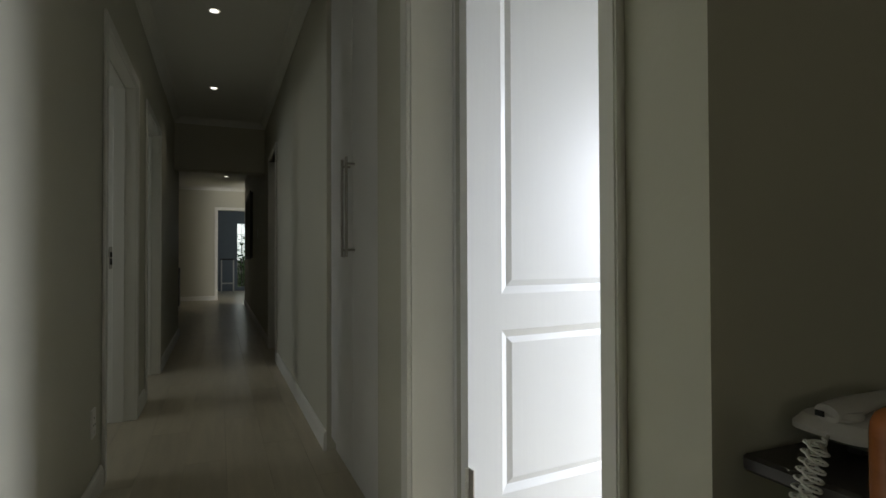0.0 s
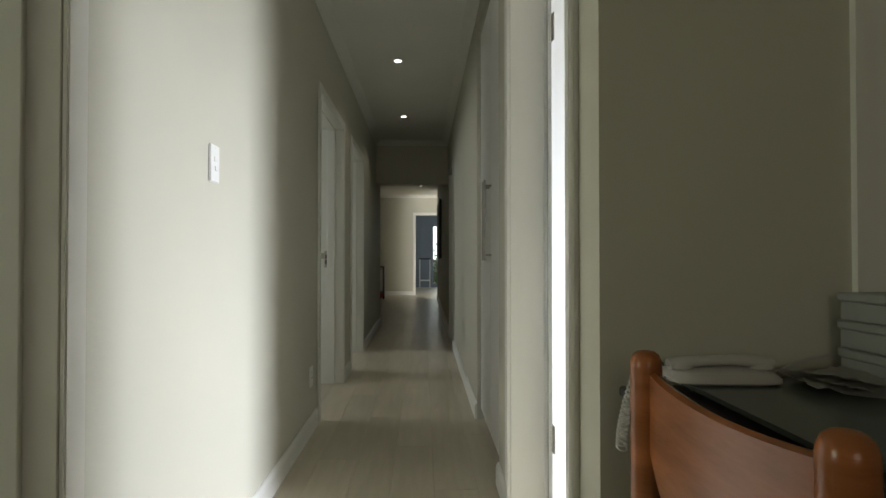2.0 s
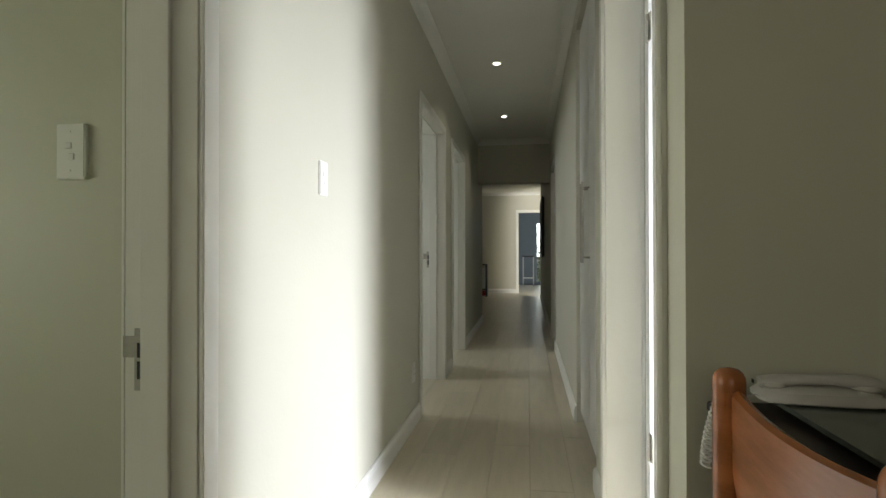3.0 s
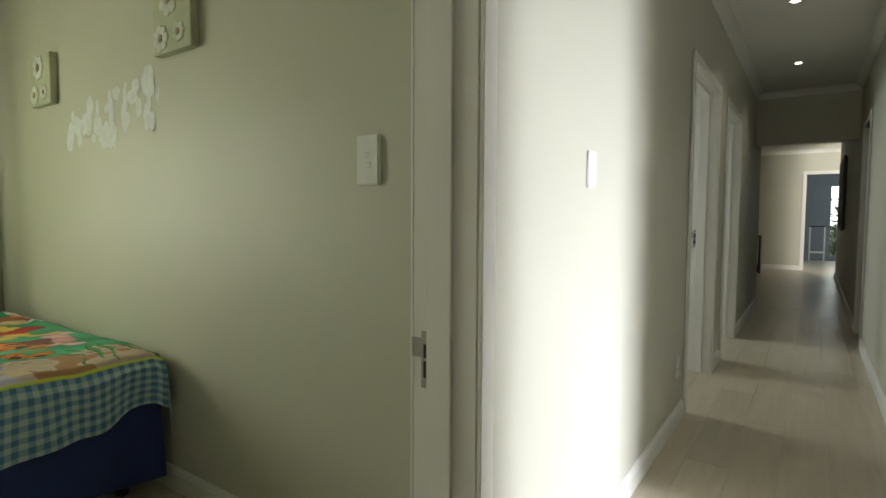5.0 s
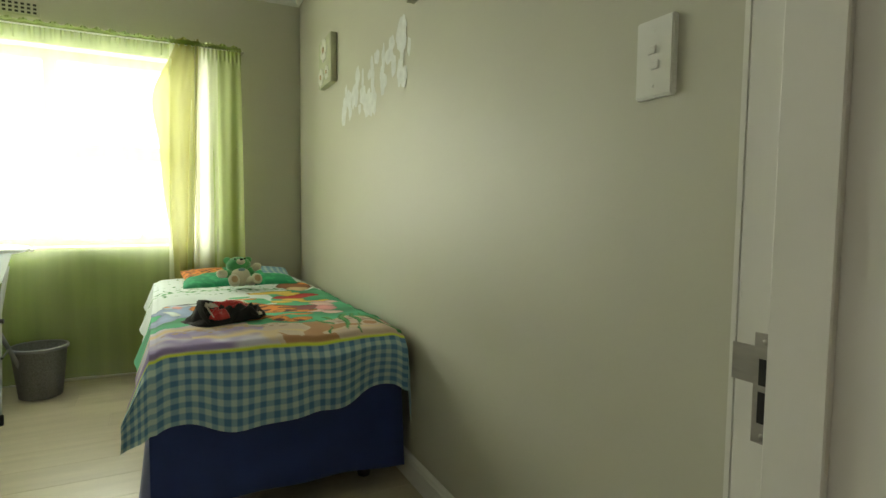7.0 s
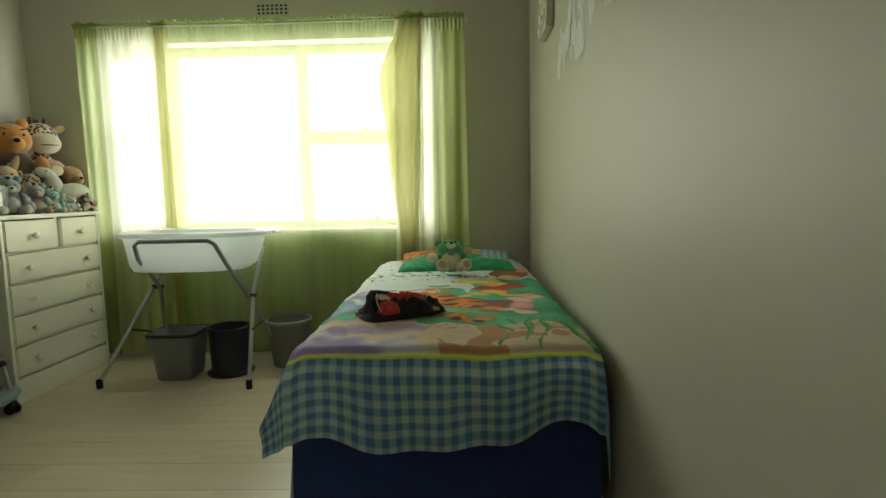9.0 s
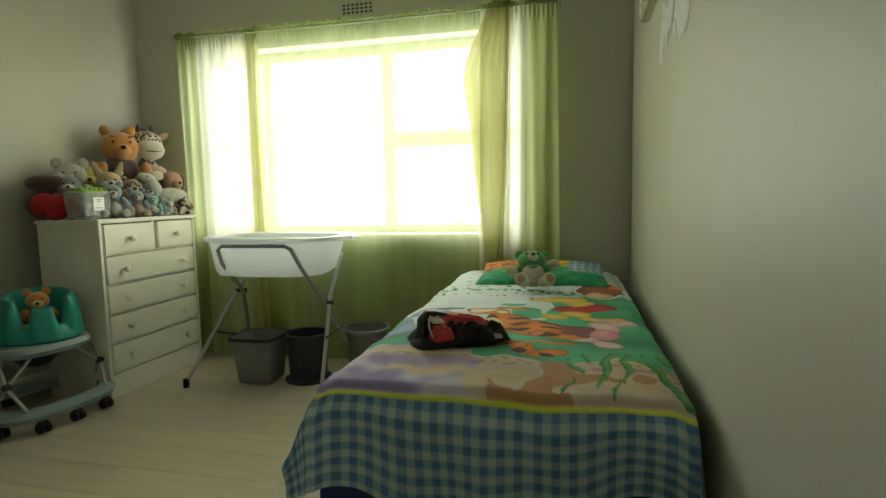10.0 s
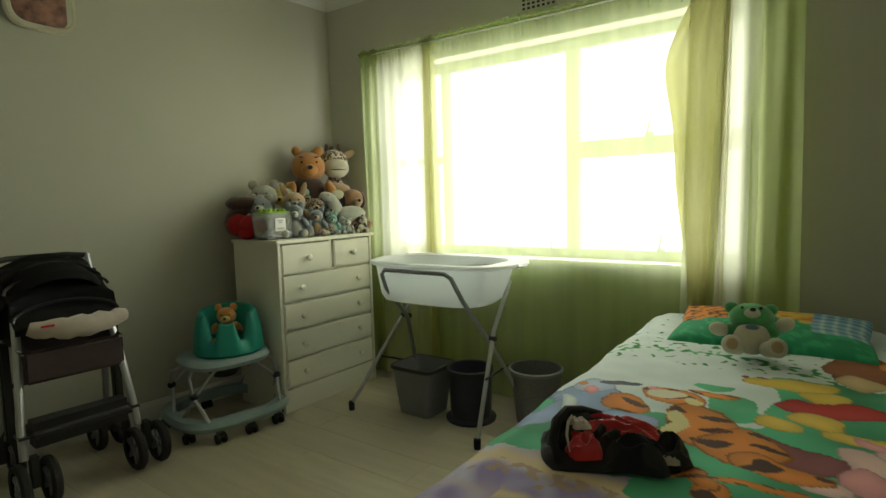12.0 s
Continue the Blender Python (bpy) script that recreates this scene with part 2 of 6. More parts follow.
solid("ceiling_side_rooms", boxes(((0.64, 1.06, HC), (3.4, 4.1, HC + 0.1)), ((2.35, -0.4, HC), (3.4, 1.06, HC + 0.1)), ((-3.1, 3.0, HC), (XB, 6.2, HC + 0.1)), ((0.64, 5.6, HC), (2.5, 7.2, HC + 0.1))),
      CEIL, "plain white ceilings of the side rooms", kind="structure")
solid("roof", boxes(((-4.7, -3.6, 2.85), (3.8, 18.4, 2.95))), EXTERIOR, "flat roof deck over the house", kind="structure")


def floor_material():
    """Pale oak: every board takes its own tone and its own piece of grain."""
    m = mat("floor_laminate", (0.52, 0.465, 0.35), 0.30, vary=0.07, scale=3.5, bump=0.05, bump_scale=50, stretch=(7, 0.7, 1), grain=0.07)
    nt = m.node_tree
    oi = nt.nodes.new("ShaderNodeObjectInfo")
    mp, b = nt.nodes["Mapping"], nt.nodes["Principled BSDF"]
    mul = nt.nodes.new("ShaderNodeMath")
    mul.operation = "MULTIPLY"
    mul.inputs[1].default_value = 37.0
    nt.links.new(oi.outputs["Random"], mul.inputs[0])
    nt.links.new(mul.outputs[0], mp.inputs["Location"])
    mr = nt.nodes.new("ShaderNodeMapRange")
    mr.inputs[3].default_value, mr.inputs[4].default_value = 0.93, 1.07
    nt.links.new(oi.outputs["Random"], mr.inputs[0])
    src = b.inputs["Base Color"].links[0].from_socket
    vm = nt.nodes.new("ShaderNodeVectorMath")
    vm.operation = "SCALE"
    nt.links.new(src, vm.inputs[0])
    nt.links.new(mr.outputs[0], vm.inputs["Scale"])
    nt.links.new(vm.outputs[0], b.inputs["Base Color"])
    return m


FLOOR = floor_material()
solid("floor_slab", boxes(((-4.4, -3.4, -0.12), (3.6, 18.3, -0.012))), mat("screed", (0.12, 0.11, 0.1), 0.9), "dark screed under the boards", kind="structure")
ground = solid("ground", boxes(((-300, -300, -0.6), (300, 300, -0.5))), mat("lawn_soil", (0.10, 0.12, 0.05), 0.95, vary=0.3, scale=2), "grassy ground round the house", kind="structure")

# skirtings
bm = bmesh.new()
for y0, y1 in ((-3.2, YD0 - 0.07), (YD1 + 0.055, 3.25), (4.40, 4.73), (5.80, 8.2)):
    sweep(bm, SKIRT, (XL, y0, 0), (XL, y1, 0), (1, 0, 0))
for y0, y1 in ((0.94, 1.068), (2.02, 2.34), (3.32, 5.88), (6.82, 13.0)):
    sweep(bm, SKIRT, (XR, y0, 0), (XR, y1, 0), (-1, 0, 0))
sweep(bm, SKIRT, (XB, 1.08, 0), (-4.14, 1.146, 0), (0, -1, 0))
sweep(bm, SKIRT, (XB, -2.27, 0), (-4.14, -1.998, 0), (0, 1, 0))
sweep(bm, SKIRT, (XW, -1.99, 0), (XW, 1.14, 0), (1, 0, 0))
sweep(bm, SKIRT, (XR, 0.94, 0), (2.2, 0.94, 0), (0, -1, 0))
sweep(bm, SKIRT, (-3.8, 14.36, 0), (-0.12, 14.36, 0), (0, -1, 0))
solid("baseboard", bm, TRIM, "white painted moulded skirting boards", kind="structure")
# cornices
bm = bmesh.new()
for x, y0, y1, s in ((XL, -3.2, 7.45, 1), (XR, 0.94, 7.45, -1)):
    sweep(bm, COVE, (x, y0, HC - 0.07), (x, y1, HC - 0.07), (s, 0, 0))
sweep(bm, COVE, (XL, 7.45, HC - 0.07), (XR, 7.45, HC - 0.07), (0, -1, 0))
sweep(bm, COVE, (-3.8, 14.36, HC - 0.05), (2.5, 14.36, HC - 0.05), (0, -1, 0))
sweep(bm, COVE, (XR, 0.94, HC - 0.07), (2.2, 0.94, HC - 0.07), (0, -1, 0))
sweep(bm, COVE, (XW, -1.99, HB - 0.07), (XW, 1.14, HB - 0.07), (1, 0, 0))
sweep(bm, COVE, (XB, 1.08, HB - 0.07), (-4.14, 1.146, HB - 0.07), (0, -1, 0))
sweep(bm, COVE, (XB, -2.27, HB - 0.07), (-4.14, -1.998, HB - 0.07), (0, 1, 0))
solid("trim", bm, CEIL, "white moulded cornices under the ceilings", kind="structure")


def door_frame(name, label, x0, x1, y0, y1, top, room, wn=0.062):
    """A lining through the wall from x0 to x1 with architraves on both faces; room: the side (x) of the leaf."""
    fr = tagged(new(name), label, "door frame", "", "structure")
    bm = boxes(((x0, y0 - 0.03, 0), (x1, y0, top)), ((x0, y1, 0), (x1, y1 + 0.03, top)), ((x0, y0 - 0.03, top), (x1, y1 + 0.03, top + 0.02)))
    bm_bevel(bm, 0.002, 1)
    part("lining", bm, TRIM, fr)
    if name == "door_2":
        room = 0
    a, b = (x0 + 0.045, x1 - 0.06) if room < 0 else (x0 + 0.06, x1 - 0.045)
    bm = boxes(((a, y0, 0), (b, y0 + 0.012, top)), ((a, y1 - 0.012, 0), (b, y1, top)), ((a, y0 + 0.012, top - 0.012), (b, y1 - 0.012, top)))
    bm_bevel(bm, 0.002, 1)
    if room:
        part("door_stop", bm, TRIM, fr)
    for xa, xb in ((x0 - 0.012, x0 + 0.0), (x1 - 0.0, x1 + 0.012)):
        bm = boxes(((xa, y0 - wn, 0), (xb, y0 - 0.002, top + 0.06)), ((xa, y1 + 0.002, 0), (xb, y1 + 0.062, top + 0.06)),
                   ((xa, y0 - 0.002, top + 0.002), (xb, y1 + 0.002, top + 0.06)))
        bm_bevel(bm, 0.003, 2)
        part("architrave", bm, TRIM, fr)
    return fr


def strike_plate(parent, x, y, z):
    bm = boxes(((x - 0.014, y - 0.0015, z - 0.067), (x + 0.014, y + 0.001, z + 0.067)), ((x - 0.042, y - 0.0015, z + 0.004), (x - 0.013, y + 0.001, z + 0.050)))
    bm_bevel(bm, 0.0006, 1)
    p = part("strike_plate", bm, STEEL, parent, "worn brushed steel strike plate")
    bm = boxes(((x - 0.007, y - 0.0022, z + 0.004), (x + 0.007, y - 0.0012, z + 0.036)), ((x - 0.007, y - 0.0022, z - 0.042), (x + 0.007, y - 0.0012, z - 0.004)))
    part("keeper_slot", bm, HOLE, p)
    for dz in (0.057, -0.058):
        bm = bmesh.new()
        bm_ball(bm, (x, y - 0.0015, z + dz), (0.004, 0.0015, 0.004), 10)
        part("screw", bm, STEEL, p)


f1 = door_frame("door_1", "white painted frame of the bedroom doorway", XB - 0.006, XL + 0.003, YD0, YD1, HD, -1)
strike_plate(f1, -0.643, YD1, 0.825)
door_frame("door_2", "white painted frame of a side room doorway", XR - 0.012, 0.600, 1.108, 1.945, HD, 1, 0.038)
f3 = door_frame("door_3", "white painted frame of a passage doorway", XB - 0.003, XL + 0.003, 3.33, 4.31, HD, -1)
strike_plate(f3, -0.64, 4.31, 1.0)
door_frame("door_4", "white painted frame of the farther passage doorway", XB - 0.003, XL + 0.003, 4.82, 5.74, HD, -1)
door_frame("door_5", "white painted frame of a doorway deep in the passage", XR - 0.003, 0.643, 5.97, 6.73, HD, 1)


# ---- more materials ----
ORANGE_WOOD = mat("orange_stained_wood", (0.33, 0.11, 0.035), 0.24, vary=0.25, scale=4, bump=0.05, bump_scale=40, stretch=(1, 1, 6), grain=0.12)
TABLE_GLASS = mat("dark_glass_top", (0.035, 0.045, 0.045), 0.12, spec=0.6)
CREAM = mat("cream_painted_wood", (0.80, 0.79, 0.68), 0.42, vary=0.05, scale=5, bump=0.15, bump_scale=35, stretch=(0.3, 1, 1))
GREYMETAL = mat("grey_tube", (0.30, 0.31, 0.33), 0.35, metal=0.7, vary=0.1)
SILVER = mat("silver_tube", (0.52, 0.53, 0.55), 0.35, metal=0.6, vary=0.06)
RUBBER = mat("black_rubber", (0.02, 0.02, 0.02), 0.75, vary=0.2)
TUBWHITE = mat("translucent_white_plastic", (0.90, 0.91, 0.90), 0.35, vary=0.02)
_nt = TUBWHITE.node_tree
_tl = _nt.nodes.new("ShaderNodeBsdfTranslucent")
_tl.inputs[0].default_value = (0.88, 0.92, 0.95, 1)
_mx = _nt.nodes.new("ShaderNodeMixShader")
_mx.inputs[0].default_value = 0.45
_nt.links.new(_nt.nodes["Principled BSDF"].outputs[0], _mx.inputs[1])
_nt.links.new(_tl.outputs[0], _mx.inputs[2])
_nt.links.new(_mx.outputs[0], _nt.nodes["Material Output"].inputs[0])
BINGREY = mat("grey_bin_plastic", (0.20, 0.21, 0.22), 0.45, vary=0.05)
BINDARK = mat("dark_blue_plastic", (0.025, 0.027, 0.045), 0.4)
MESHGREY = mat("grey_mesh_metal", (0.20, 0.20, 0.20), 0.5, metal=0.4, vary=0.3, scale=160)
BLUECLOTH = mat("navy_blue_cloth", (0.022, 0.042, 0.19), 0.9, vary=0.12, scale=8, bump=0.3, bump_scale=250, sheen=0.3)
TEAL = mat("teal_plastic", (0.015, 0.30, 0.25), 0.45, vary=0.04)
PALEBLUE = mat("pale_grey_blue_plastic", (0.30, 0.40, 0.42), 0.45, vary=0.04)
BLACKCLOTH = mat("black_cloth", (0.010, 0.010, 0.012), 0.85, vary=0.25, scale=20, bump=0.4, bump_scale=300, sheen=0.05)
BROWNCLOTH = mat("dark_brown_cloth", (0.05, 0.03, 0.03), 0.9, vary=0.2, scale=12, bump=0.4, bump_scale=300, sheen=0.1)
REDCLOTH = mat("red_cloth", (0.42, 0.012, 0.018), 0.8, vary=0.15, scale=10, bump=0.3, bump_scale=250)
BEIGECLOTH = mat("beige_padding", (0.52, 0.45, 0.38), 0.95, vary=0.12, scale=10, bump=0.5, bump_scale=200, sheen=0.4)


def plush(name, color, vary=0.12):
    return mat(name, color, 0.95, vary=vary, scale=18, bump=0.8, bump_scale=330, sheen=0.6, grain=0.12)


P_ORANGE = plush("orange_plush", (0.62, 0.27, 0.06))
P_BROWN = plush("dark_brown_plush", (0.07, 0.035, 0.02))
P_TAN = plush("tan_plush", (0.48, 0.33, 0.19))
P_PEACH = plush("peach_plush", (0.50, 0.27, 0.15))
P_WHITE = plush("off_white_plush", (0.55, 0.55, 0.49))
P_GREY = plush("grey_blue_plush", (0.28, 0.32, 0.36))
P_BLUE = plush("dusty_blue_plush", (0.22, 0.33, 0.42))
P_TEAL = plush("mint_plush", (0.30, 0.55, 0.50))
P_GREEN = plush("green_plush", (0.07, 0.38, 0.12))
P_CREAM = plush("cream_plush", (0.62, 0.58, 0.44))
P_YELLOW = plush("yellow_plush", (0.62, 0.48, 0.12))


def spotted(name, base, spot, scale, thr=0.34):
    m = mat(name, base, 0.95, bump=0.6, bump_scale=300, sheen=0.5)
    nt = m.node_tree
    b = nt.nodes["Principled BSDF"]
    tc = nt.nodes["Texture Coordinate"]
    v = nt.nodes.new("ShaderNodeTexVoronoi")
    v.inputs["Scale"].default_value = scale
    nt.links.new(tc.outputs["Object"], v.inputs["Vector"])
    r = nt.nodes.new("ShaderNodeValToRGB")
    r.color_ramp.elements[0].position, r.color_ramp.elements[1].position = thr, thr + 0.04
    r.color_ramp.elements[0].color, r.color_ramp.elements[1].color = (*spot, 1), (*base, 1)
    nt.links.new(v.outputs["Distance"], r.inputs[0])
    nt.links.new(r.outputs[0], b.inputs["Base Color"])
    return m


P_SPOT = spotted("spotted_plush", (0.66, 0.58, 0.42), (0.07, 0.035, 0.02), 52, 0.50)
P_LEOPARD = spotted("leopard_plush", (0.45, 0.34, 0.24), (0.05, 0.03, 0.02), 75, 0.46)
EYE = mat("black_bead", (0.01, 0.01, 0.01), 0.15)


def sheer_material(name, diffuse, through_, lo, hi):
    m = bpy.data.materials.new(name)
    m.use_nodes = True
    nt = m.node_tree
    nt.nodes.remove(nt.nodes["Principled BSDF"])
    out = nt.nodes["Material Output"]
    tr = nt.nodes.new("ShaderNodeBsdfTransparent")
    tr.inputs[0].default_value = (0.98, 1.0, 0.93, 1)
    tl = nt.nodes.new("ShaderNodeBsdfTranslucent")
    tl.inputs[0].default_value = (*through_, 1)
    df = nt.nodes.new("ShaderNodeBsdfDiffuse")
    df.inputs[0].default_value = (*diffuse, 1)
    m1 = nt.nodes.new("ShaderNodeMixShader")
    m1.inputs[0].default_value = 0.5
    m2 = nt.nodes.new("ShaderNodeMixShader")
    tc = nt.nodes.new("ShaderNodeTexCoord")
    mp = nt.nodes.new("ShaderNodeMapping")
    mp.inputs["Scale"].default_value = (1, 5, 0.3)
    nz = nt.nodes.new("ShaderNodeTexNoise")
    nz.inputs["Scale"].default_value = 3
    mr = nt.nodes.new("ShaderNodeMapRange")
    mr.inputs[1].default_value, mr.inputs[2].default_value = 0.3, 0.7
    mr.inputs[3].default_value, mr.inputs[4].default_value = lo, hi
    nt.links.new(tc.outputs["Object"], mp.inputs[0])
    nt.links.new(mp.outputs[0], nz.inputs[0])
    nt.links.new(nz.outputs[0], mr.inputs[0])
    nt.links.new(mr.outputs[0], m2.inputs[0])
    nt.links.new(tl.outputs[0], m1.inputs[1])
    nt.links.new(df.outputs[0], m1.inputs[2])
    nt.links.new(tr.outputs[0], m2.inputs[1])
    nt.links.new(m1.outputs[0], m2.inputs[2])
    nt.links.new(m2.outputs[0], out.inputs[0])
    return m


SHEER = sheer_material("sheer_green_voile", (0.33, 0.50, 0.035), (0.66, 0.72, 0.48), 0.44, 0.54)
# The same green voile, whitened in colour where the window shines through.
SHEER_BACKLIT = sheer_material("backlit_green_voile", (0.48, 0.54, 0.20), (0.76, 0.79, 0.62), 0.87, 0.94)
# Denser green copy for the edges that hang over wall.
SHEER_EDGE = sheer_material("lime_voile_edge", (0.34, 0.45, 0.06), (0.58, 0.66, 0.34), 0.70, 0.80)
# Paler and less dense than the folded voile beside it.
SHEER_CREASE = sheer_material("pale_crease_voile", (0.60, 0.58, 0.40), (0.82, 0.78, 0.62), 0.72, 0.84)
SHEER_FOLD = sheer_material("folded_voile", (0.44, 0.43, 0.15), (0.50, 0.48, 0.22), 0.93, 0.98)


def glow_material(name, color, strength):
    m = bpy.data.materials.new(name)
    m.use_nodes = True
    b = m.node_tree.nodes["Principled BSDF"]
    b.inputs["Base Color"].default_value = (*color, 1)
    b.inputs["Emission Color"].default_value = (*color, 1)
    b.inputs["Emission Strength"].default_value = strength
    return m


# Glowing board in place of overbright daylight; it also lights the bedroom.
solid("backdrop", boxes(((-12.1, -9, -0.5), (-12.0, 8, 9.0))), glow_material("backdrop_glow", (0.95, 0.97, 0.96), 5.0),
      "glowing white backdrop outside the bedroom window", kind="structure")


# ---- bedroom window and curtains ----
win = tagged(new("window_1"), "white painted steel window with opening fanlight", "window", "", "structure")
WX = -4.33
ym0, ym1 = -0.335, -0.262
bm = boxes(((WX, WY0, WZ0), (WX + 0.05, WY0 + 0.05, WZ1)), ((WX, WY1 - 0.05, WZ0), (WX + 0.05, WY1, WZ1)),
           ((WX, WY0 + 0.05, WZ1 - 0.05), (WX + 0.05, WY1 - 0.05, WZ1)), ((WX, WY0 + 0.05, WZ0), (WX + 0.05, WY1 - 0.05, WZ0 + 0.05)),
           ((WX, ym0, WZ0 + 0.05), (WX + 0.05, ym1, WZ1 - 0.05)), ((WX, -1.16, WZ0 + 0.05), (WX + 0.05, -1.11, WZ1 - 0.05)))
bm_bevel(bm, 0.004, 1)
part("window_frame", bm, TRIM, win)
bm = boxes(((WX + 0.004, ym1, 1.34), (WX + 0.052, WY1 - 0.05, 1.43)), ((WX + 0.004, WY0 + 0.05, 1.36), (WX + 0.046, -1.16, 1.41)))
bm_bevel(bm, 0.003, 1)
part("transom", bm, TRIM, win)
PANE = bpy.data.materials.new("window_glass")
PANE.use_nodes = True
pb = PANE.node_tree.nodes["Principled BSDF"]
pb.inputs["Transmission Weight"].default_value, pb.inputs["Roughness"].default_value, pb.inputs["IOR"].default_value = 1.0, 0.0, 1.1
for ya, yb, za, zb in ((WY0 + 0.05, -1.16, WZ0 + 0.05, 1.36), (WY0 + 0.05, -1.16, 1.41, WZ1 - 0.05), (-1.11, ym0, WZ0 + 0.05, WZ1 - 0.05),
                       (ym1, WY1 - 0.05, WZ0 + 0.05, 1.34), (ym1, WY1 - 0.05, 1.43, WZ1 - 0.05)):
    p = part("pane", boxes(((WX + 0.022, ya, za), (WX + 0.026, yb, zb))), PANE, win)
    p.visible_shadow = False
for y, z in ((0.16, 0.86), (0.10, 1.44), (-0.42, 0.83)):
    bm = boxes(((WX + 0.05, y - 0.012, z - 0.01), (WX + 0.066, y + 0.03, z + 0.008)))
    bm_tube(bm, [(WX + 0.062, y, z), (WX + 0.085, y + 0.01, z + 0.03), (WX + 0.085, y + 0.02, z + 0.085)], 0.005)
    part("window_handle", bm, STEEL, win)
bm = boxes(((-4.28, WY0, WZ0 - 0.02), (-4.11, WY1, WZ0 + 0.004)))
bm_bevel(bm, 0.006, 2)
part("window_sill", bm, TRIM, win)

wire = thing("curtain_wire", "thin white sprung curtain wire above the window", "curtain wire")
bm = bmesh.new()
bm_tube(bm, [(-4.02, -1.61 + 2.37 * i / 20, 2.045 - 0.012 * math.sin(math.pi * i / 20)) for i in range(21)], 0.004, 6)
part("wire", bm, WHITEPL, wire)
for y in (-1.615, 0.765):
    bm = bmesh.new()
    bm_tube(bm, [(-4.138, y, 2.05), (-4.03, y, 2.05), (-4.02, y, 2.04)], 0.004, 6)
    part("hook", bm, STEEL, wire)


def curtain(y_top, y_bot, x0, label, seed, folds, pinch=None, zb=0.03, cloth=SHEER, amp=1.0):
    cu = thing("curtain", label, "curtain", group="curtains at the bedroom window")
    bm = bmesh.new()
    rnd = random.Random(seed)
    ph = [rnd.uniform(0, 6.28) for _ in range(4)]
    nu, nv = 90, 40
    grid = []
    for j in range(nv + 1):
        v = j / nv
        z = 2.075 + (zb - 2.075) * v
        row = []
        for i in range(nu + 1):
            u = i / nu
            a = y_top[0] + (y_bot[0] - y_top[0]) * v
            b = y_top[1] + (y_bot[1] - y_top[1]) * v
            if pinch:
                a += pinch(v) * (1 - u)
            y = a + (b - a) * u
            w = 0.35 + 0.65 * min(1, v * 3)
            x = x0 + 0.018 * amp * w * math.sin(folds * 6.28 * u + ph[0] + 0.6 * math.sin(2.2 * v + ph[1])) \
                + 0.007 * amp * math.sin(folds * 2.3 * 6.28 * u + ph[2] + v) + 0.006 * math.sin(5 * v + ph[3] + u * 7)
            if v < 0.05:
                x += 0.007 * math.sin(u * (y_top[1] - y_top[0]) * 260)
            row.append(bm.verts.new((x, y, z + 0.008 * math.sin(u * (y_top[1] - y_top[0]) * 90 + ph[1]) * (1 - v) ** 8)))
        grid.append(row)
    for j in range(nv):
        for i in range(nu):
            bm.faces.new((grid[j][i], grid[j][i + 1], grid[j + 1][i + 1], grid[j + 1][i]))
    part("fabric", bm, cloth, cu)
    bm = bmesh.new()
    pts = [(x0 + 0.012, y_top[0] + (y_top[1] - y_top[0]) * i / 40, 2.052 + 0.004 * math.sin(i * 2.2)) for i in range(41)]
    bm_tube(bm, pts, 0.013, 6)
    part("header_tape", bm, SHEER, cu, "ruffled gathered heading of green voile")
    return cu


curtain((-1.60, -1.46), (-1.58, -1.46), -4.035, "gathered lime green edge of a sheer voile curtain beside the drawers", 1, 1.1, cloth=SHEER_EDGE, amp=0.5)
curtain((-1.50, -1.06), (-1.49, -1.06), -4.045, "sheer green voile curtain, whitened in colour for the window behind", 7, 2.6, cloth=SHEER_BACKLIT, amp=0.6)
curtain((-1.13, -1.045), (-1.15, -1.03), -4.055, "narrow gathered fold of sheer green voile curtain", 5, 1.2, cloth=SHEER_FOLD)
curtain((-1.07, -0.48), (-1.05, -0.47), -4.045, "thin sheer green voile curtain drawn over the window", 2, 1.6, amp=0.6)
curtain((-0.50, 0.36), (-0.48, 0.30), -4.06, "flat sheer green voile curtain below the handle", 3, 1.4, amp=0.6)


def gather(v):
    return -0.11 * math.exp(-((v - 0.17) / 0.12) ** 2) - 0.09 * math.exp(-((v - 0.38) / 0.22) ** 2)


curtain((0.34, 0.61), (0.30, 0.60), -4.03, "sheer green voile curtain beside the bed head, paled for backlight", 4, 1.8, cloth=SHEER_BACKLIT, amp=0.7)
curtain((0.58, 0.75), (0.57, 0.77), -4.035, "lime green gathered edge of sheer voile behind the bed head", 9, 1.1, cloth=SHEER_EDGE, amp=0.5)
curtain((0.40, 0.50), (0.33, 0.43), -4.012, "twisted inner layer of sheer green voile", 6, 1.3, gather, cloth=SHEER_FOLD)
curtain((0.475, 0.505), (0.455, 0.475), -4.01, "thin pale crease in the sheer voile", 8, 0.5, cloth=SHEER_CREASE)

vent = thing("air_vent", "cream plaster air brick with rows of dark holes", "air vent", (XW, -0.42, 2.155))
bm = boxes(((0.0, -0.11, -0.04), (0.008, 0.11, 0.04)))
bm_bevel(bm, 0.002, 1)
part("grille", bm, W, vent)
for r in range(3):
    for c in range(7):
        part("hole", boxes(((0.0082, -0.084 + c * 0.028 - 0.008, 0.02 - r * 0.022 - 0.006), (0.0092, -0.084 + c * 0.028 + 0.008, 0.02 - r * 0.022 + 0.006))), HOLE, vent)


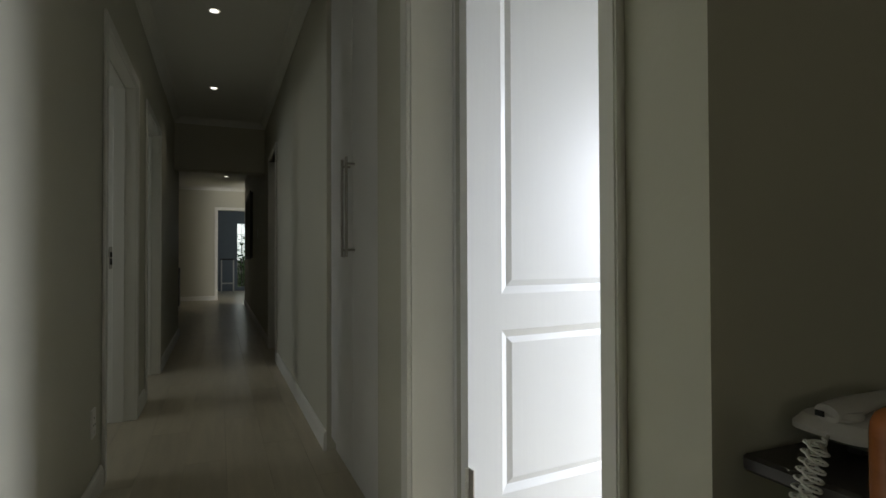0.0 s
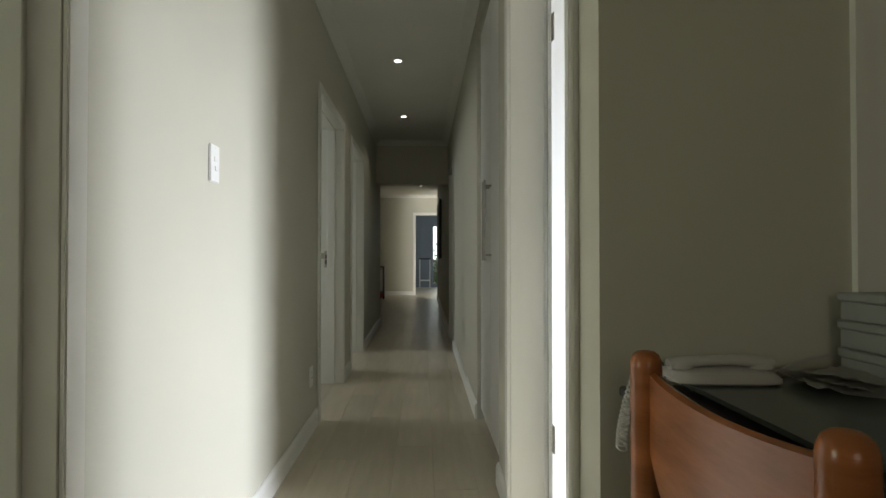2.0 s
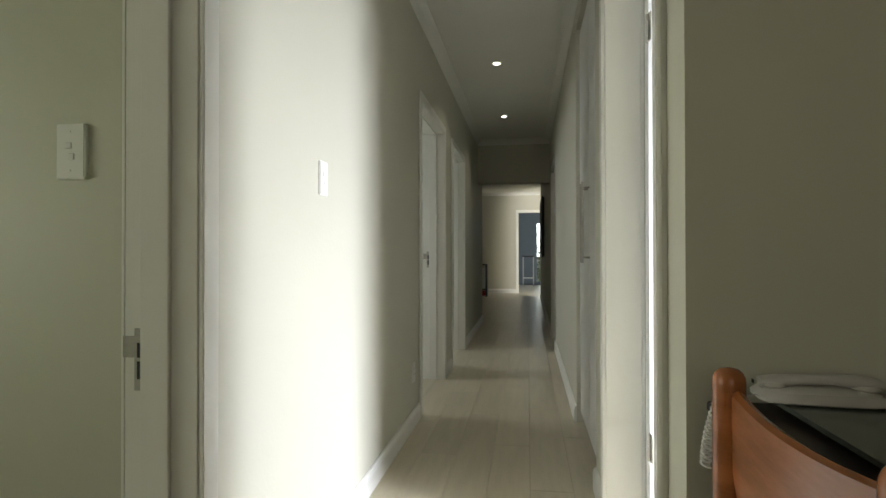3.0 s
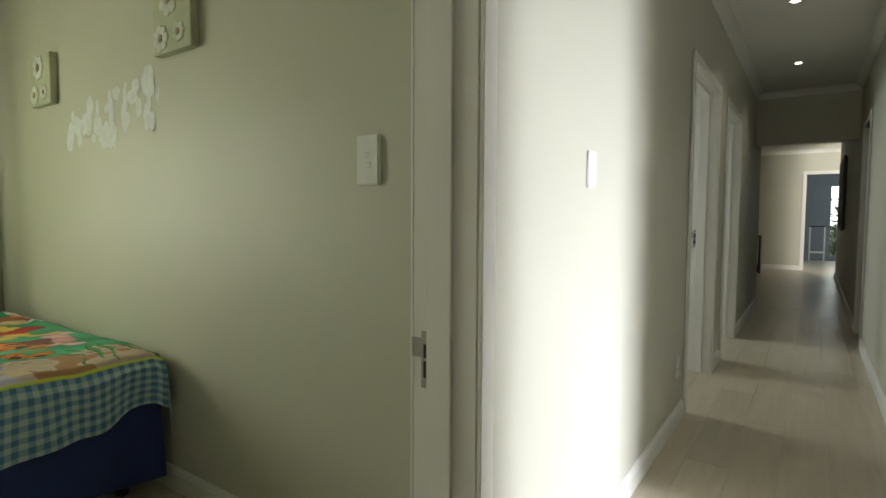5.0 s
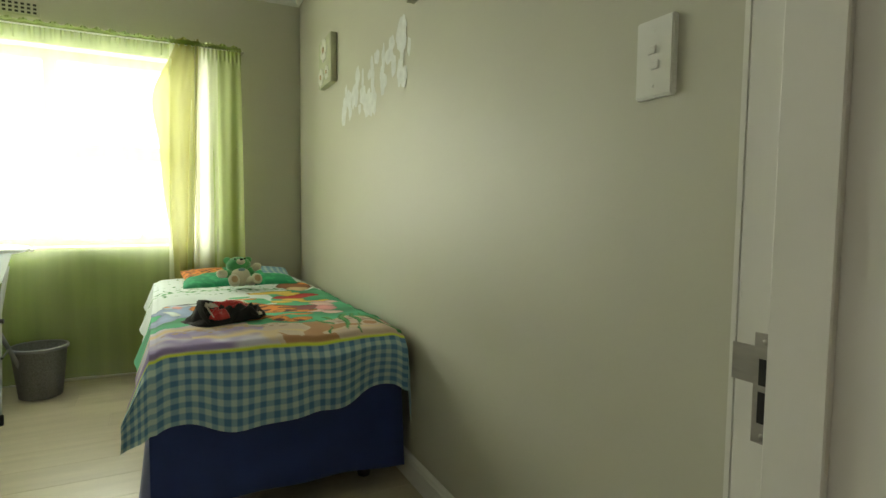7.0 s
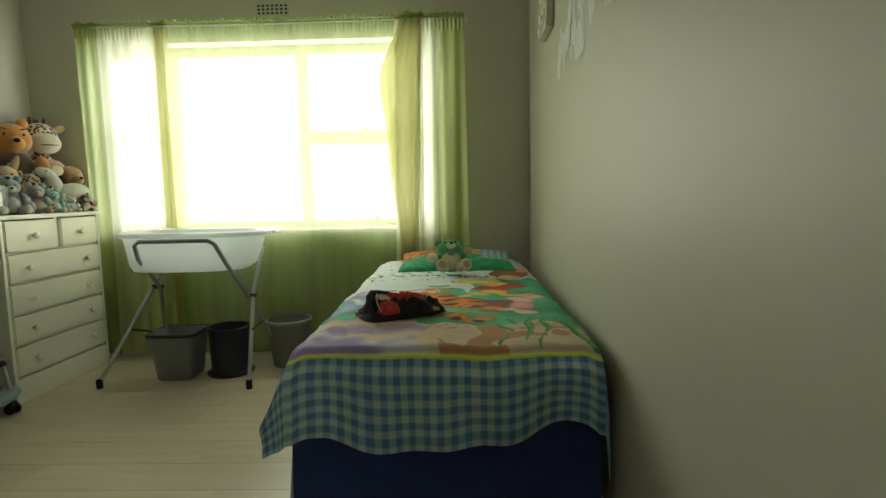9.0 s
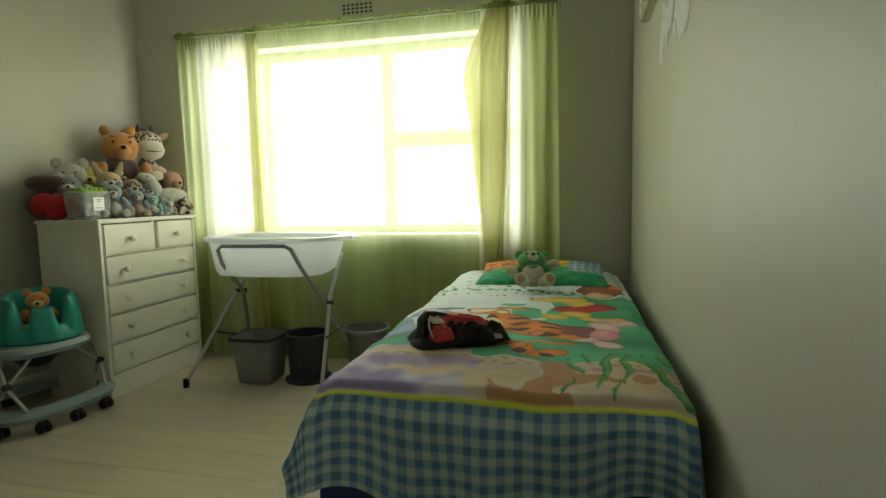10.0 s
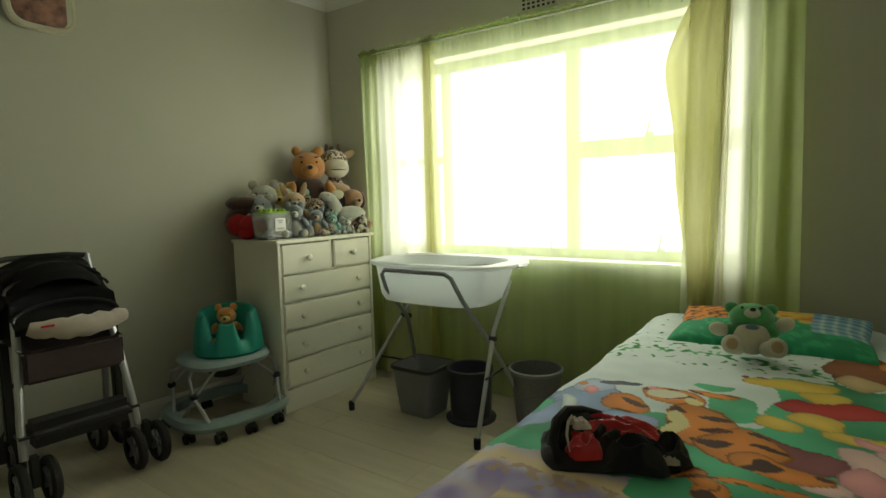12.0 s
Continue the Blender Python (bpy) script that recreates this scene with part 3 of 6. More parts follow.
# ---- plates and switches ----
def switch_plate(name, label, at, rz, kind_, wide=0.072, high=0.118, deep=0.008):
    """A plate in the XZ plane that faces -y before it is turned."""
    s = thing(name, label, "wall switch" if kind_ != "socket" else "socket", at, rz)
    bm = boxes(((-wide / 2, -0.008, -high / 2), (wide / 2, deep - 0.008, high / 2)))
    bm_bevel(bm, 0.003, 2)
    part("plate", bm, WHITEPL, s)
    if kind_ == "socket":
        for dx, dz in ((0, 0.02), (-0.012, -0.008), (0.012, -0.008)):
            bm = bmesh.new()
            bm_ball(bm, (dx, -0.0082, dz), (0.0042, 0.001, 0.0042), 8)
            part("pin_hole", bm, HOLE, s)
        bm = boxes(((-0.008, -0.0125, -0.045), (0.008, -0.008, -0.028)))
    else:
        bm = boxes(((-0.012, -0.0115, 0.006), (0.006, -0.008, 0.022)))
        bm2 = boxes(((-0.004, -0.0115, -0.022), (0.014, -0.008, -0.006)))
        bm_bevel(bm2, 0.0015, 1)
        part("rocker", bm2, WHITEPL, s)
    bm_bevel(bm, 0.0015, 1)
    part("rocker", bm, WHITEPL, s)
    for dz in (0.05, -0.05):
        bm = bmesh.new()
        bm_ball(bm, (0, -0.008, dz), (0.003, 0.0012, 0.003), 8)
        part("screw", bm, WHITEPL, s)
    return s


switch_plate("light_switch", "white plastic two lever light switch on the passage wall", (XL, 1.607, 1.309), 90, "switch")
switch_plate("light_switch", "white plastic light switch low beside the bedroom door frame", (-0.985, 1.0805, 1.318), 0, "switch", 0.084, 0.143, 0.016)
switch_plate("light_switch", "small dark shaded switch far down the passage", (XR, 8.7, 1.35), -90, "switch")
switch_plate("wall_socket", "white plastic power socket just above the passage skirting", (XL, 3.09, 0.325), 90, "socket")

# ---- ceiling lamps ----
GLOW = glow_material("lamp_glow", (1.0, 0.95, 0.85), 7)
# The third, over the lounge, is added to the two passage lamps.
for x, y in ((-0.067, 4.34), (-0.084, 6.11), (0.1, 12.2)):
    d = thing("downlight", "small lit white recessed ceiling downlight", "downlight", (x, y, HC), group="ceiling downlights")
    bm = bmesh.new()
    bm_lathe(bm, [(0.026, -0.001), (0.044, -0.001), (0.046, -0.005), (0.042, -0.008), (0.032, -0.007)], 24)
    part("rim", bm, WHITEPL, d)
    bm = bmesh.new()
    bm_lathe(bm, [(0.027, -0.0095), (0.018, -0.011), (0.006, -0.0115)], 20)
    part("bulb", bm, GLOW, d)
    ld = bpy.data.lights.new("downlight_beam", "SPOT")
    ld.energy, ld.spot_size, ld.spot_blend, ld.color, ld.shadow_soft_size = 7, radians(110), 0.6, (1.0, 0.9, 0.75), 0.03
    new("downlight_beam", ld).matrix_world = pose(x, y, HC - 0.02)


# ---- doors ----
def lever(parent, m, side=1):
    def mul(pts):
        return [m @ Vector(p) for p in pts]
    bm = bmesh.new()
    bm_lathe(bm, [(0.024, 0), (0.024, 0.007), (0.010, 0.009)], 20, m @ Matrix.Rotation(radians(90), 4, "X"))
    bm_tube(bm, mul([(0, 0, 0), (0, -0.035, 0), (0, -0.05, 0), (-0.012 * side, -0.056, 0), (-0.05 * side, -0.058, 0), (-0.115 * side, -0.058, 0.002)]), 0.0095, 10)
    return part("door_handle", bm, STEEL, parent, "brushed steel lever handle")


def hinge(parent, at):
    x, y, z = at
    h_ = part("hinge", boxes(((x - 0.002, y - 0.03, z - 0.05), (x + 0.001, y + 0.0, z + 0.05))), STEEL, parent, "painted over butt hinge")
    bm = bmesh.new()
    for k in range(5):
        bm_tube(bm, [(x - 0.004, y, z - 0.05 + k * 0.02 + 0.001), (x - 0.004, y, z - 0.05 + k * 0.02 + 0.019)], 0.006, 8)
    part("hinge_pin", bm, TRIM, h_)


def panel_door(name, label, at, rz, width=0.81, height=2.03, hinge_y=1):
    """A leaf that runs along +x from its hinge edge; panels moulded on both faces."""
    d = thing(name, label, "door", at, rz)
    t = 0.04
    bars = [((0, 0, 0.008), (0.115, t, height)), ((width - 0.115, 0, 0.008), (width, t, height)),
            ((0.115, 0, 0.008), (width - 0.115, t, 0.31)), ((0.115, 0, 0.785), (width - 0.115, t, 0.89)), ((0.115, 0, height - 0.12), (width - 0.115, t, height))]
    bm = boxes(*bars)
    part("stiles_and_rails", bm, DOORPAINT, d, smooth=False)
    for za, zb in ((0.31, 0.785), (0.89, height - 0.12)):
        for sgn in (0, 1):
            bm = bmesh.new()
            rings = []
            for ins, dep in ((0, -0.0005), (0.010, 0.004), (0.022, 0.009), (0.040, 0.004), (0.044, 0.004)):
                yy = dep if sgn == 0 else t - dep
                rings.append([bm.verts.new(p) for p in ((0.115 + ins, yy, za + ins), (width - 0.115 - ins, yy, za + ins), (width - 0.115 - ins, yy, zb - ins), (0.115 + ins, yy, zb - ins))])
            for a, b in zip(rings, rings[1:]):
                for j in range(4):
                    bm.faces.new((a[j], a[(j + 1) % 4], b[(j + 1) % 4], b[j]))
            bm.faces.new(rings[-1])
            part("door_panel", bm, DOORPAINT, d, smooth=False)
    return d


dr = panel_door("door", "white two panel door standing open into the side room", (0.612, 1.872, 0), 6)
for z in (0.36, 1.86):
    hinge(dr, (0.0, 0.0, z))
dr = panel_door("door", "white panelled bedroom door pushed open into the room", (XB - 0.012, 0.05, 0), 188)
lever(dr, pose(0.755, 0.04, 0.87, 0, 0, 180), 1)
lever(dr, pose(0.755, 0.0, 0.87, 0, 0, 0), 1)

# ---- built-in cupboard ----
cu = thing("built_in_cupboard", "pale grey built-in passage cupboard with closed doors", "cupboard", (0, 0, 0))
bm = boxes(((0.53, 2.34, 0.0), (1.08, 2.36, 2.45)), ((0.53, 3.30, 0.0), (1.08, 3.32, 2.45)), ((0.53, 2.36, 2.43), (1.08, 3.30, 2.45)),
           ((0.53, 2.36, 0.0), (1.08, 3.30, 0.06)), ((1.06, 2.36, 0.06), (1.08, 3.30, 2.43)))
part("body", bm, CUPB, cu)
for y0, y1, yh in ((2.345, 2.826, 2.785), (2.832, 3.315, 2.872)):
    bm = boxes(((0.505, y0, 0.07), (0.525, y1, 2.42)))
    bm_bevel(bm, 0.0015, 1)
    dd = part("cupboard_door", bm, CUPB, cu)
    bm = bmesh.new()
    bm_tube(bm, [(0.468, yh, 1.0), (0.468, yh, 1.43)], 0.006, 10)
    for z in (1.03, 1.40):
        bm_tube(bm, [(0.468, yh, z), (0.506, yh, z)], 0.005, 8)
    part("door_handle", bm, STEEL, dd, "long brushed steel bar handle")

# ---- far end of the passage and lounge ----
pf = thing("picture_frame", "dark framed picture hung on the passage wall", "picture", (0, 0, 0))
bm = boxes(((0.435, 9.9, 0.97), (0.455, 9.95, 2.1)), ((0.435, 11.55, 0.97), (0.455, 11.6, 2.1)), ((0.435, 9.95, 0.97), (0.455, 11.55, 1.02)), ((0.435, 9.95, 2.05), (0.455, 11.55, 2.1)))
bm_bevel(bm, 0.004, 1)
part("frame", bm, BLACKPL, pf)
part("canvas", boxes(((0.443, 9.95, 1.02), (0.4545, 11.55, 2.05))), mat("dim_canvas", (0.08, 0.06, 0.05), 0.6, vary=0.4, scale=3), pf)
part("backing", boxes(((0.456, 9.92, 0.99), (0.481, 11.58, 2.08))), BLACKPL, pf)

rk = thing("side_stand", "black framed stand with a white panel and red items", "stand", (-0.93, 13.1, 0))
bm = boxes(((-0.10, -0.16, 0), (-0.06, 0.16, 0.76)), ((0.10, -0.16, 0), (0.14, 0.16, 0.76)), ((-0.10, -0.18, 0.76), (0.14, 0.18, 0.79)), ((-0.06, -0.14, 0.16), (0.10, 0.14, 0.18)))
bm_bevel(bm, 0.004, 1)
part("frame", bm, BLACKPL, rk)
part("panel", boxes(((0.0, -0.165, 0.2), (0.095, -0.155, 0.7))), WHITEPL, rk)
bm = boxes(((-0.05, -0.15, 0.02), (0.09, 0.1, 0.14)))
bm_bevel(bm, 0.01, 2)
part("box", bm, REDCLOTH, rk, "dull red box on the lower shelf")

tb = thing("console_table", "white console table against the far grey wall", "table", (0.22, 17.2, 0))
bm = boxes(((-0.22, -0.2, 0.93), (0.16, 0.2, 0.97)))
bm_bevel(bm, 0.004, 1)
part("tabletop", bm, mat("dark_top", (0.04, 0.04, 0.04), 0.4), tb)
for x in (-0.2, 0.12):
    for y in (-0.18, 0.16):
        bm = boxes(((x, y, 0), (x + 0.03, y + 0.03, 0.93)))
        bm_bevel(bm, 0.003, 1)
        part("leg", bm, TRIM, tb)
part("shelf", boxes(((-0.19, -0.17, 0.25), (0.14, 0.17, 0.28))), TRIM, tb)

gd = tagged(new("door_6"), "glazed outer door with slim grey frame", "glass door", "", "structure")
bm = boxes(((0.05, 18.02, 0), (0.42, 18.08, 2.1)), ((0.42, 18.03, 0), (0.48, 18.08, 2.1)), ((0.94, 18.03, 0), (1.0, 18.08, 2.1)),
           ((0.48, 18.03, 2.02), (0.94, 18.08, 2.1)), ((0.48, 18.03, 0), (0.94, 18.08, 0.12)))
bm_bevel(bm, 0.003, 1)
part("frame", bm, GREYROOM, gd)
p = part("pane", boxes(((0.48, 18.05, 0.12), (0.94, 18.055, 2.02))), PANE, gd)
p.visible_shadow = False
bm = bmesh.new()
for z in (0.5, 0.85, 1.05, 1.4, 1.7):
    bm_tube(bm, [(0.48, 18.10, z), (0.94, 18.10, z)], 0.008, 6)
for x in (0.6, 0.71, 0.82):
    bm_tube(bm, [(x, 18.10, 0.1), (x, 18.10, 2.05)], 0.008, 6)
part("security_bars", bm, BLACKPL, gd)
fr6 = tagged(new("door_7"), "white painted frame of the lounge doorway", "door frame", "", "structure")
bm = boxes(((-0.13, 14.345, 0), (-0.06, 14.36, 2.19)), ((0.84, 14.345, 0), (0.91, 14.36, 2.19)), ((-0.06, 14.345, 2.12), (0.84, 14.36, 2.19)))
bm_bevel(bm, 0.003, 1)
part("architrave", bm, TRIM, fr6)


def shrub(at, size, seed, label):
    s = thing("garden_shrub", label, "shrub", at, group="shrubs outside the far door")
    rnd = random.Random(seed)
    bm = bmesh.new()
    tips = []
    for k in range(14):
        a, r = rnd.uniform(0, 6.28), rnd.uniform(0.1, 0.45) * size
        z = rnd.uniform(0.5, 1.5) * size
        tip = Vector((math.cos(a) * r, math.sin(a) * r, z))
        bm_tube(bm, [(0, 0, 0), tuple(tip * 0.5 + Vector((0, 0, 0.1))), tuple(tip)], 0.012, 5)
        tips.append(tip)
    part("stem", bm, mat("bark", (0.10, 0.07, 0.05), 0.9), s)
    bm = bmesh.new()
    for k in range(1500):
        c = rnd.choice(tips) * rnd.uniform(0.35, 1.1) + Vector([rnd.gauss(0, 0.12 * size) for _ in range(3)])
        c.z = max(c.z, 0.05)
        u = Vector([rnd.gauss(0, 1) for _ in range(3)]).normalized()
        w = u.cross(Vector([rnd.gauss(0, 1) for _ in range(3)])).normalized()
        l, b = rnd.uniform(0.04, 0.08), rnd.uniform(0.015, 0.03)
        bm.faces.new([bm.verts.new(c + q) for q in (-u * l, w * b, u * l, -w * b)])
    part("foliage", bm, mat("leaf_green", (0.07, 0.14, 0.035), 0.6, vary=0.4, scale=9), s, smooth=False)


shrub((0.75, 20.2, -0.5), 1.4, 3, "leafy green garden shrub in sunlight")
shrub((1.5, 21.0, -0.5), 1.7, 4, "taller leafy green garden shrub")
# Emissive board added to brighten the view past the shrubs.
solid("backdrop_garden", boxes(((-12, 27, -0.5), (14, 27.1, 7))), glow_material("garden_backdrop_glow", (0.88, 0.95, 0.92), 4.0), "pale glowing backdrop beyond the garden", kind="structure")
solid("garden_wall", boxes(((-6, 24, -0.5), (8, 24.2, 0.9))), EXTERIOR, "sunlit plastered garden wall", kind="structure")

# ---- chest of drawers ----
ch = thing("chest_of_drawers", "cream painted chest of drawers piled with soft toys", "chest of drawers", (-3.615, -1.745, 0), -1)
bm = boxes(((-0.355, -0.165, 0), (-0.335, 0.233, 0.925)), ((0.335, -0.165, 0), (0.355, 0.233, 0.925)), ((-0.335, -0.165, 0.0), (0.335, -0.155, 0.925)),
           ((-0.335, -0.155, 0.05), (0.335, 0.2, 0.07)))
bm_bevel(bm, 0.002, 1)
part("body", bm, CREAM, ch)
bm = boxes(((-0.37, -0.17, 0.925), (0.37, 0.25, 0.945)))
bm_bevel(bm, 0.006, 2)
part("top", bm, CREAM, ch)
for z in (0.130, 0.287, 0.443, 0.599, 0.755):
    part("rail", boxes(((-0.335, -0.15, z - 0.0045), (0.335, 0.219, z + 0.0045))), CREAM, ch)
part("divider", boxes(((-0.0355, -0.15, 0.763), (-0.0145, 0.219, 0.925))), CREAM, ch)


def drawer(x0, x1, z0, z1, knobs):
    bm = boxes(((x0, -0.14, z0), (x1, 0.236, z1)))
    bm_bevel(bm, 0.005, 2)
    d = part("drawer", bm, CREAM, ch)
    for kx in knobs:
        bm = bmesh.new()
        bm_lathe(bm, [(0.008, 0), (0.008, 0.010), (0.017, 0.018), (0.018, 0.026), (0.012, 0.031), (0.004, 0.032)], 16,
                 pose(kx, 0.236, (z0 + z1) / 2, -90, 0, 0))
        part("knob", bm, CREAM, d)


part("plinth", boxes(((-0.333, 0.205, 0.001), (0.333, 0.229, 0.122))), CREAM, ch)
for z0, z1 in ((0.138, 0.279), (0.295, 0.435), (0.451, 0.591), (0.607, 0.747)):
    drawer(-0.33, 0.33, z0, z1, (-0.215, 0.215))
drawer(-0.33, -0.04, 0.76, 0.916, (-0.18,))
drawer(-0.01, 0.33, 0.76, 0.916, (0.16,))


# ---- soft toys on the chest: each is one plain mesh ----
def toy(name, label, at, rz, balls, tilt=0):
    """balls: (material, centre, radii, turn)"""
    if at[1] < 0:
        rz = -38 + (rz - 25) * 0.6
    mats, bm = [], bmesh.new()
    for mt, c, r, *turn in balls:
        if mt not in mats:
            mats.append(mt)
        n0 = len(bm.faces)
        bm_ball(bm, c, r, 16, pose(0, 0, 0, *(turn[0] if turn else (0, 0, 0))))
        bm.faces.ensure_lookup_table()
        for f in bm.faces[n0:]:
            f.material_index = mats.index(mt)
    for v in bm.verts:
        v.co += v.normal * 0.0018 * noise.noise(v.co * 45)
    ob = new(name, finish(bm, name, mats))
    ob.matrix_basis = pose(*at, tilt, 0, rz)
    return tagged(ob, label, "soft toy", "soft toys on the drawers" if at[0] < -2.9 and at[1] < 0 else "")


def seated(fur, belly, s, muzzle=None, ear=None, ear_long=False, snout=0.03):
    muzzle, ear = muzzle or belly, ear or fur
    e = (0.018, 0.01, 0.06) if ear_long else (0.025, 0.012, 0.025)
    b = [(fur, (0, 0, 0.075), (0.07, 0.06, 0.08)), (belly, (0, 0.03, 0.07), (0.05, 0.042, 0.06)), (fur, (0, 0.01, 0.19), (0.062, 0.055, 0.056)),
         (muzzle, (0, 0.058, 0.175), (0.03, snout, 0.024)), (EYE, (0, 0.058 + snout, 0.182), 0.008), (EYE, (-0.024, 0.06, 0.203), 0.005), (EYE, (0.024, 0.06, 0.203), 0.005),
         (ear, (-0.048, 0, 0.245), e, (0, -20, 0)), (ear, (0.048, 0, 0.245), e, (0, 20, 0)),
         (fur, (-0.075, 0.03, 0.11), (0.024, 0.03, 0.05), (-30, 30, 0)), (fur, (0.075, 0.03, 0.11), (0.024, 0.03, 0.05), (-30, -30, 0)),
         (fur, (-0.055, 0.08, 0.03), (0.03, 0.06, 0.028), (0, 0, 18)), (fur, (0.055, 0.08, 0.03), (0.03, 0.06, 0.028), (0, 0, -18)),
         (belly, (-0.068, 0.135, 0.036), (0.026, 0.014, 0.032)), (belly, (0.068, 0.135, 0.036), (0.026, 0.014, 0.032))]
    return [(m_, tuple(q * s for q in c), tuple(q * s for q in (r if isinstance(r, tuple) else (r, r, r))), *t) for m_, c, r, *t in b]


FZ = 0.9455
BIG = [(P_ORANGE, (0, 0, 0.42), (0.108, 0.095, 0.095)), (P_ORANGE, (0, 0.085, 0.395), (0.052, 0.045, 0.040)), (EYE, (0, 0.128, 0.41), (0.017, 0.010, 0.012)),
       (EYE, (-0.045, 0.088, 0.445), 0.007), (EYE, (0.045, 0.088, 0.445), 0.007), (P_BROWN, (-0.048, 0.085, 0.477), (0.018, 0.005, 0.004), (0, 12, 0)), (P_BROWN, (0.048, 0.085, 0.477), (0.018, 0.005, 0.004), (0, -12, 0)),
       (P_ORANGE, (-0.068, -0.01, 0.52), (0.03, 0.018, 0.032)), (P_ORANGE, (0.068, -0.01, 0.52), (0.03, 0.018, 0.032)),
       (P_BROWN, (0, 0, 0.23), (0.12, 0.10, 0.14)), (P_BROWN, (0, 0, 0.08), (0.14, 0.11, 0.08)), (P_ORANGE, (-0.13, 0.06, 0.25), (0.04, 0.04, 0.10), (-40, 20, 0)),
       (P_ORANGE, (0.13, 0.06, 0.25), (0.04, 0.04, 0.10), (-40, -20, 0)), (P_BROWN, (-0.09, 0.12, 0.05), (0.05, 0.10, 0.05)), (P_BROWN, (0.09, 0.12, 0.05), (0.05, 0.10, 0.05))]
toy("toy_bear", "large orange plush bear sitting at the back of the pile", (-3.80, -1.87, FZ), 28, BIG)
GIR = [(P_SPOT, (0, 0, 0.09), (0.10, 0.09, 0.09)), (P_SPOT, (0, 0, 0.24), (0.07, 0.06, 0.14)), (P_SPOT, (0, 0.01, 0.455), (0.095, 0.085, 0.085)),
       (P_CREAM, (0, 0.065, 0.415), (0.088, 0.060, 0.066)), (EYE, (-0.05, 0.07, 0.485), 0.007), (EYE, (0.05, 0.07, 0.485), 0.007),
       (P_BROWN, (0, 0.124, 0.402), (0.052, 0.006, 0.004)), (P_BROWN, (-0.04, -0.01, 0.545), (0.014, 0.014, 0.035)), (P_BROWN, (0.04, -0.01, 0.545), (0.014, 0.014, 0.035)),
       (P_TAN, (-0.105, 0, 0.51), (0.045, 0.012, 0.024), (0, 25, 0)), (P_TAN, (0.105, 0, 0.51), (0.045, 0.012, 0.024), (0, -25, 0)), (P_BROWN, (0, -0.04, 0.54), (0.02, 0.05, 0.03)),
       (P_SPOT, (-0.08, 0.1, 0.05), (0.035, 0.10, 0.04), (0, 0, 15)), (P_SPOT, (0.08, 0.1, 0.05), (0.035, 0.10, 0.04), (0, 0, -15)), (P_TAN, (0.0, 0.08, 0.27), (0.09, 0.05, 0.05))]
toy("toy_giraffe", "plush giraffe with brown spots and a cream smiling muzzle", (-4.0, -1.85, FZ), 38, GIR)
toy("toy_dog", "peach and tan plush dog with drooping ears", (-3.97, -1.66, FZ + 0.02), 60,
    [(P_PEACH, (0, 0, 0.19), (0.07, 0.07, 0.065)), (P_TAN, (0, 0.06, 0.17), (0.035, 0.035, 0.03)), (P_BROWN, (-0.07, 0, 0.18), (0.018, 0.035, 0.055)), (P_BROWN, (0.07, 0, 0.18), (0.018, 0.035, 0.055)),
     (EYE, (0, 0.094, 0.18), 0.009), (P_TAN, (0, -0.01, 0.08), (0.075, 0.07, 0.08)), (P_PEACH, (-0.05, 0.08, 0.03), (0.03, 0.06, 0.028)), (P_PEACH, (0.05, 0.08, 0.03), (0.03, 0.06, 0.028))])
toy("toy_elephant", "small grey blue plush elephant at the pile's edge", (-3.40, -1.83, FZ), 10, seated(P_GREY, P_WHITE, 0.95, snout=0.05, ear=P_WHITE))
toy("toy_lamb", "pale plush lamb leaning on the toy pile", (-3.48, -1.90, FZ + 0.0), 5, seated(P_WHITE, P_CREAM, 1.25))
toy("toy_mouse", "tan plush mouse with a black nose and blue scarf", (-3.55, -1.72, FZ), 24, seated(P_TAN, P_GREY, 1.05, ear_long=True) + [(P_GREY, (0, 0.02, 0.15), (0.065, 0.06, 0.02))])
toy("toy_duck", "yellow plush duck behind the smaller toys", (-3.60, -1.90, FZ), 15, seated(P_YELLOW, P_YELLOW, 1.2))
toy("toy_cat", "leopard print plush cat in the middle of the pile", (-3.69, -1.70, FZ), 35, seated(P_LEOPARD, P_LEOPARD, 0.9))
toy("toy_rabbit", "dusty blue plush rabbit with long ears", (-3.78, -1.67, FZ), 30, seated(P_BLUE, P_BLUE, 0.8, muzzle=P_WHITE, ear_long=True))
toy("toy_horse", "off white plush horse standing on four soft legs", (-3.87, -1.58, FZ), -100,
    [(P_WHITE, (0, 0, 0.12), (0.045, 0.10, 0.05)), (P_WHITE, (0, 0.10, 0.17), (0.03, 0.04, 0.07), (-30, 0, 0)), (P_WHITE, (0, 0.14, 0.225), (0.03, 0.055, 0.03), (20, 0, 0)),
     (P_CREAM, (0, 0.08, 0.24), (0.01, 0.04, 0.03)), (P_WHITE, (-0.03, 0.07, 0.05), (0.02, 0.024, 0.06)), (P_WHITE, (0.03, 0.07, 0.05), (0.02, 0.024, 0.06)),
     (P_WHITE, (-0.03, -0.07, 0.05), (0.02, 0.024, 0.06)), (P_WHITE, (0.03, -0.07, 0.05), (0.02, 0.024, 0.06)), (EYE, (-0.026, 0.15, 0.235), 0.005), (EYE, (0.026, 0.15, 0.235), 0.005)])
toy("toy_frog", "small pale green plush toy at the front edge", (-3.71, -1.58, FZ), 20, seated(P_TEAL, P_WHITE, 0.5))
toy("toy_bear", "small grey plush bear at the front edge", (-3.60, -1.59, FZ), 12, seated(P_GREY, P_TAN, 0.62))
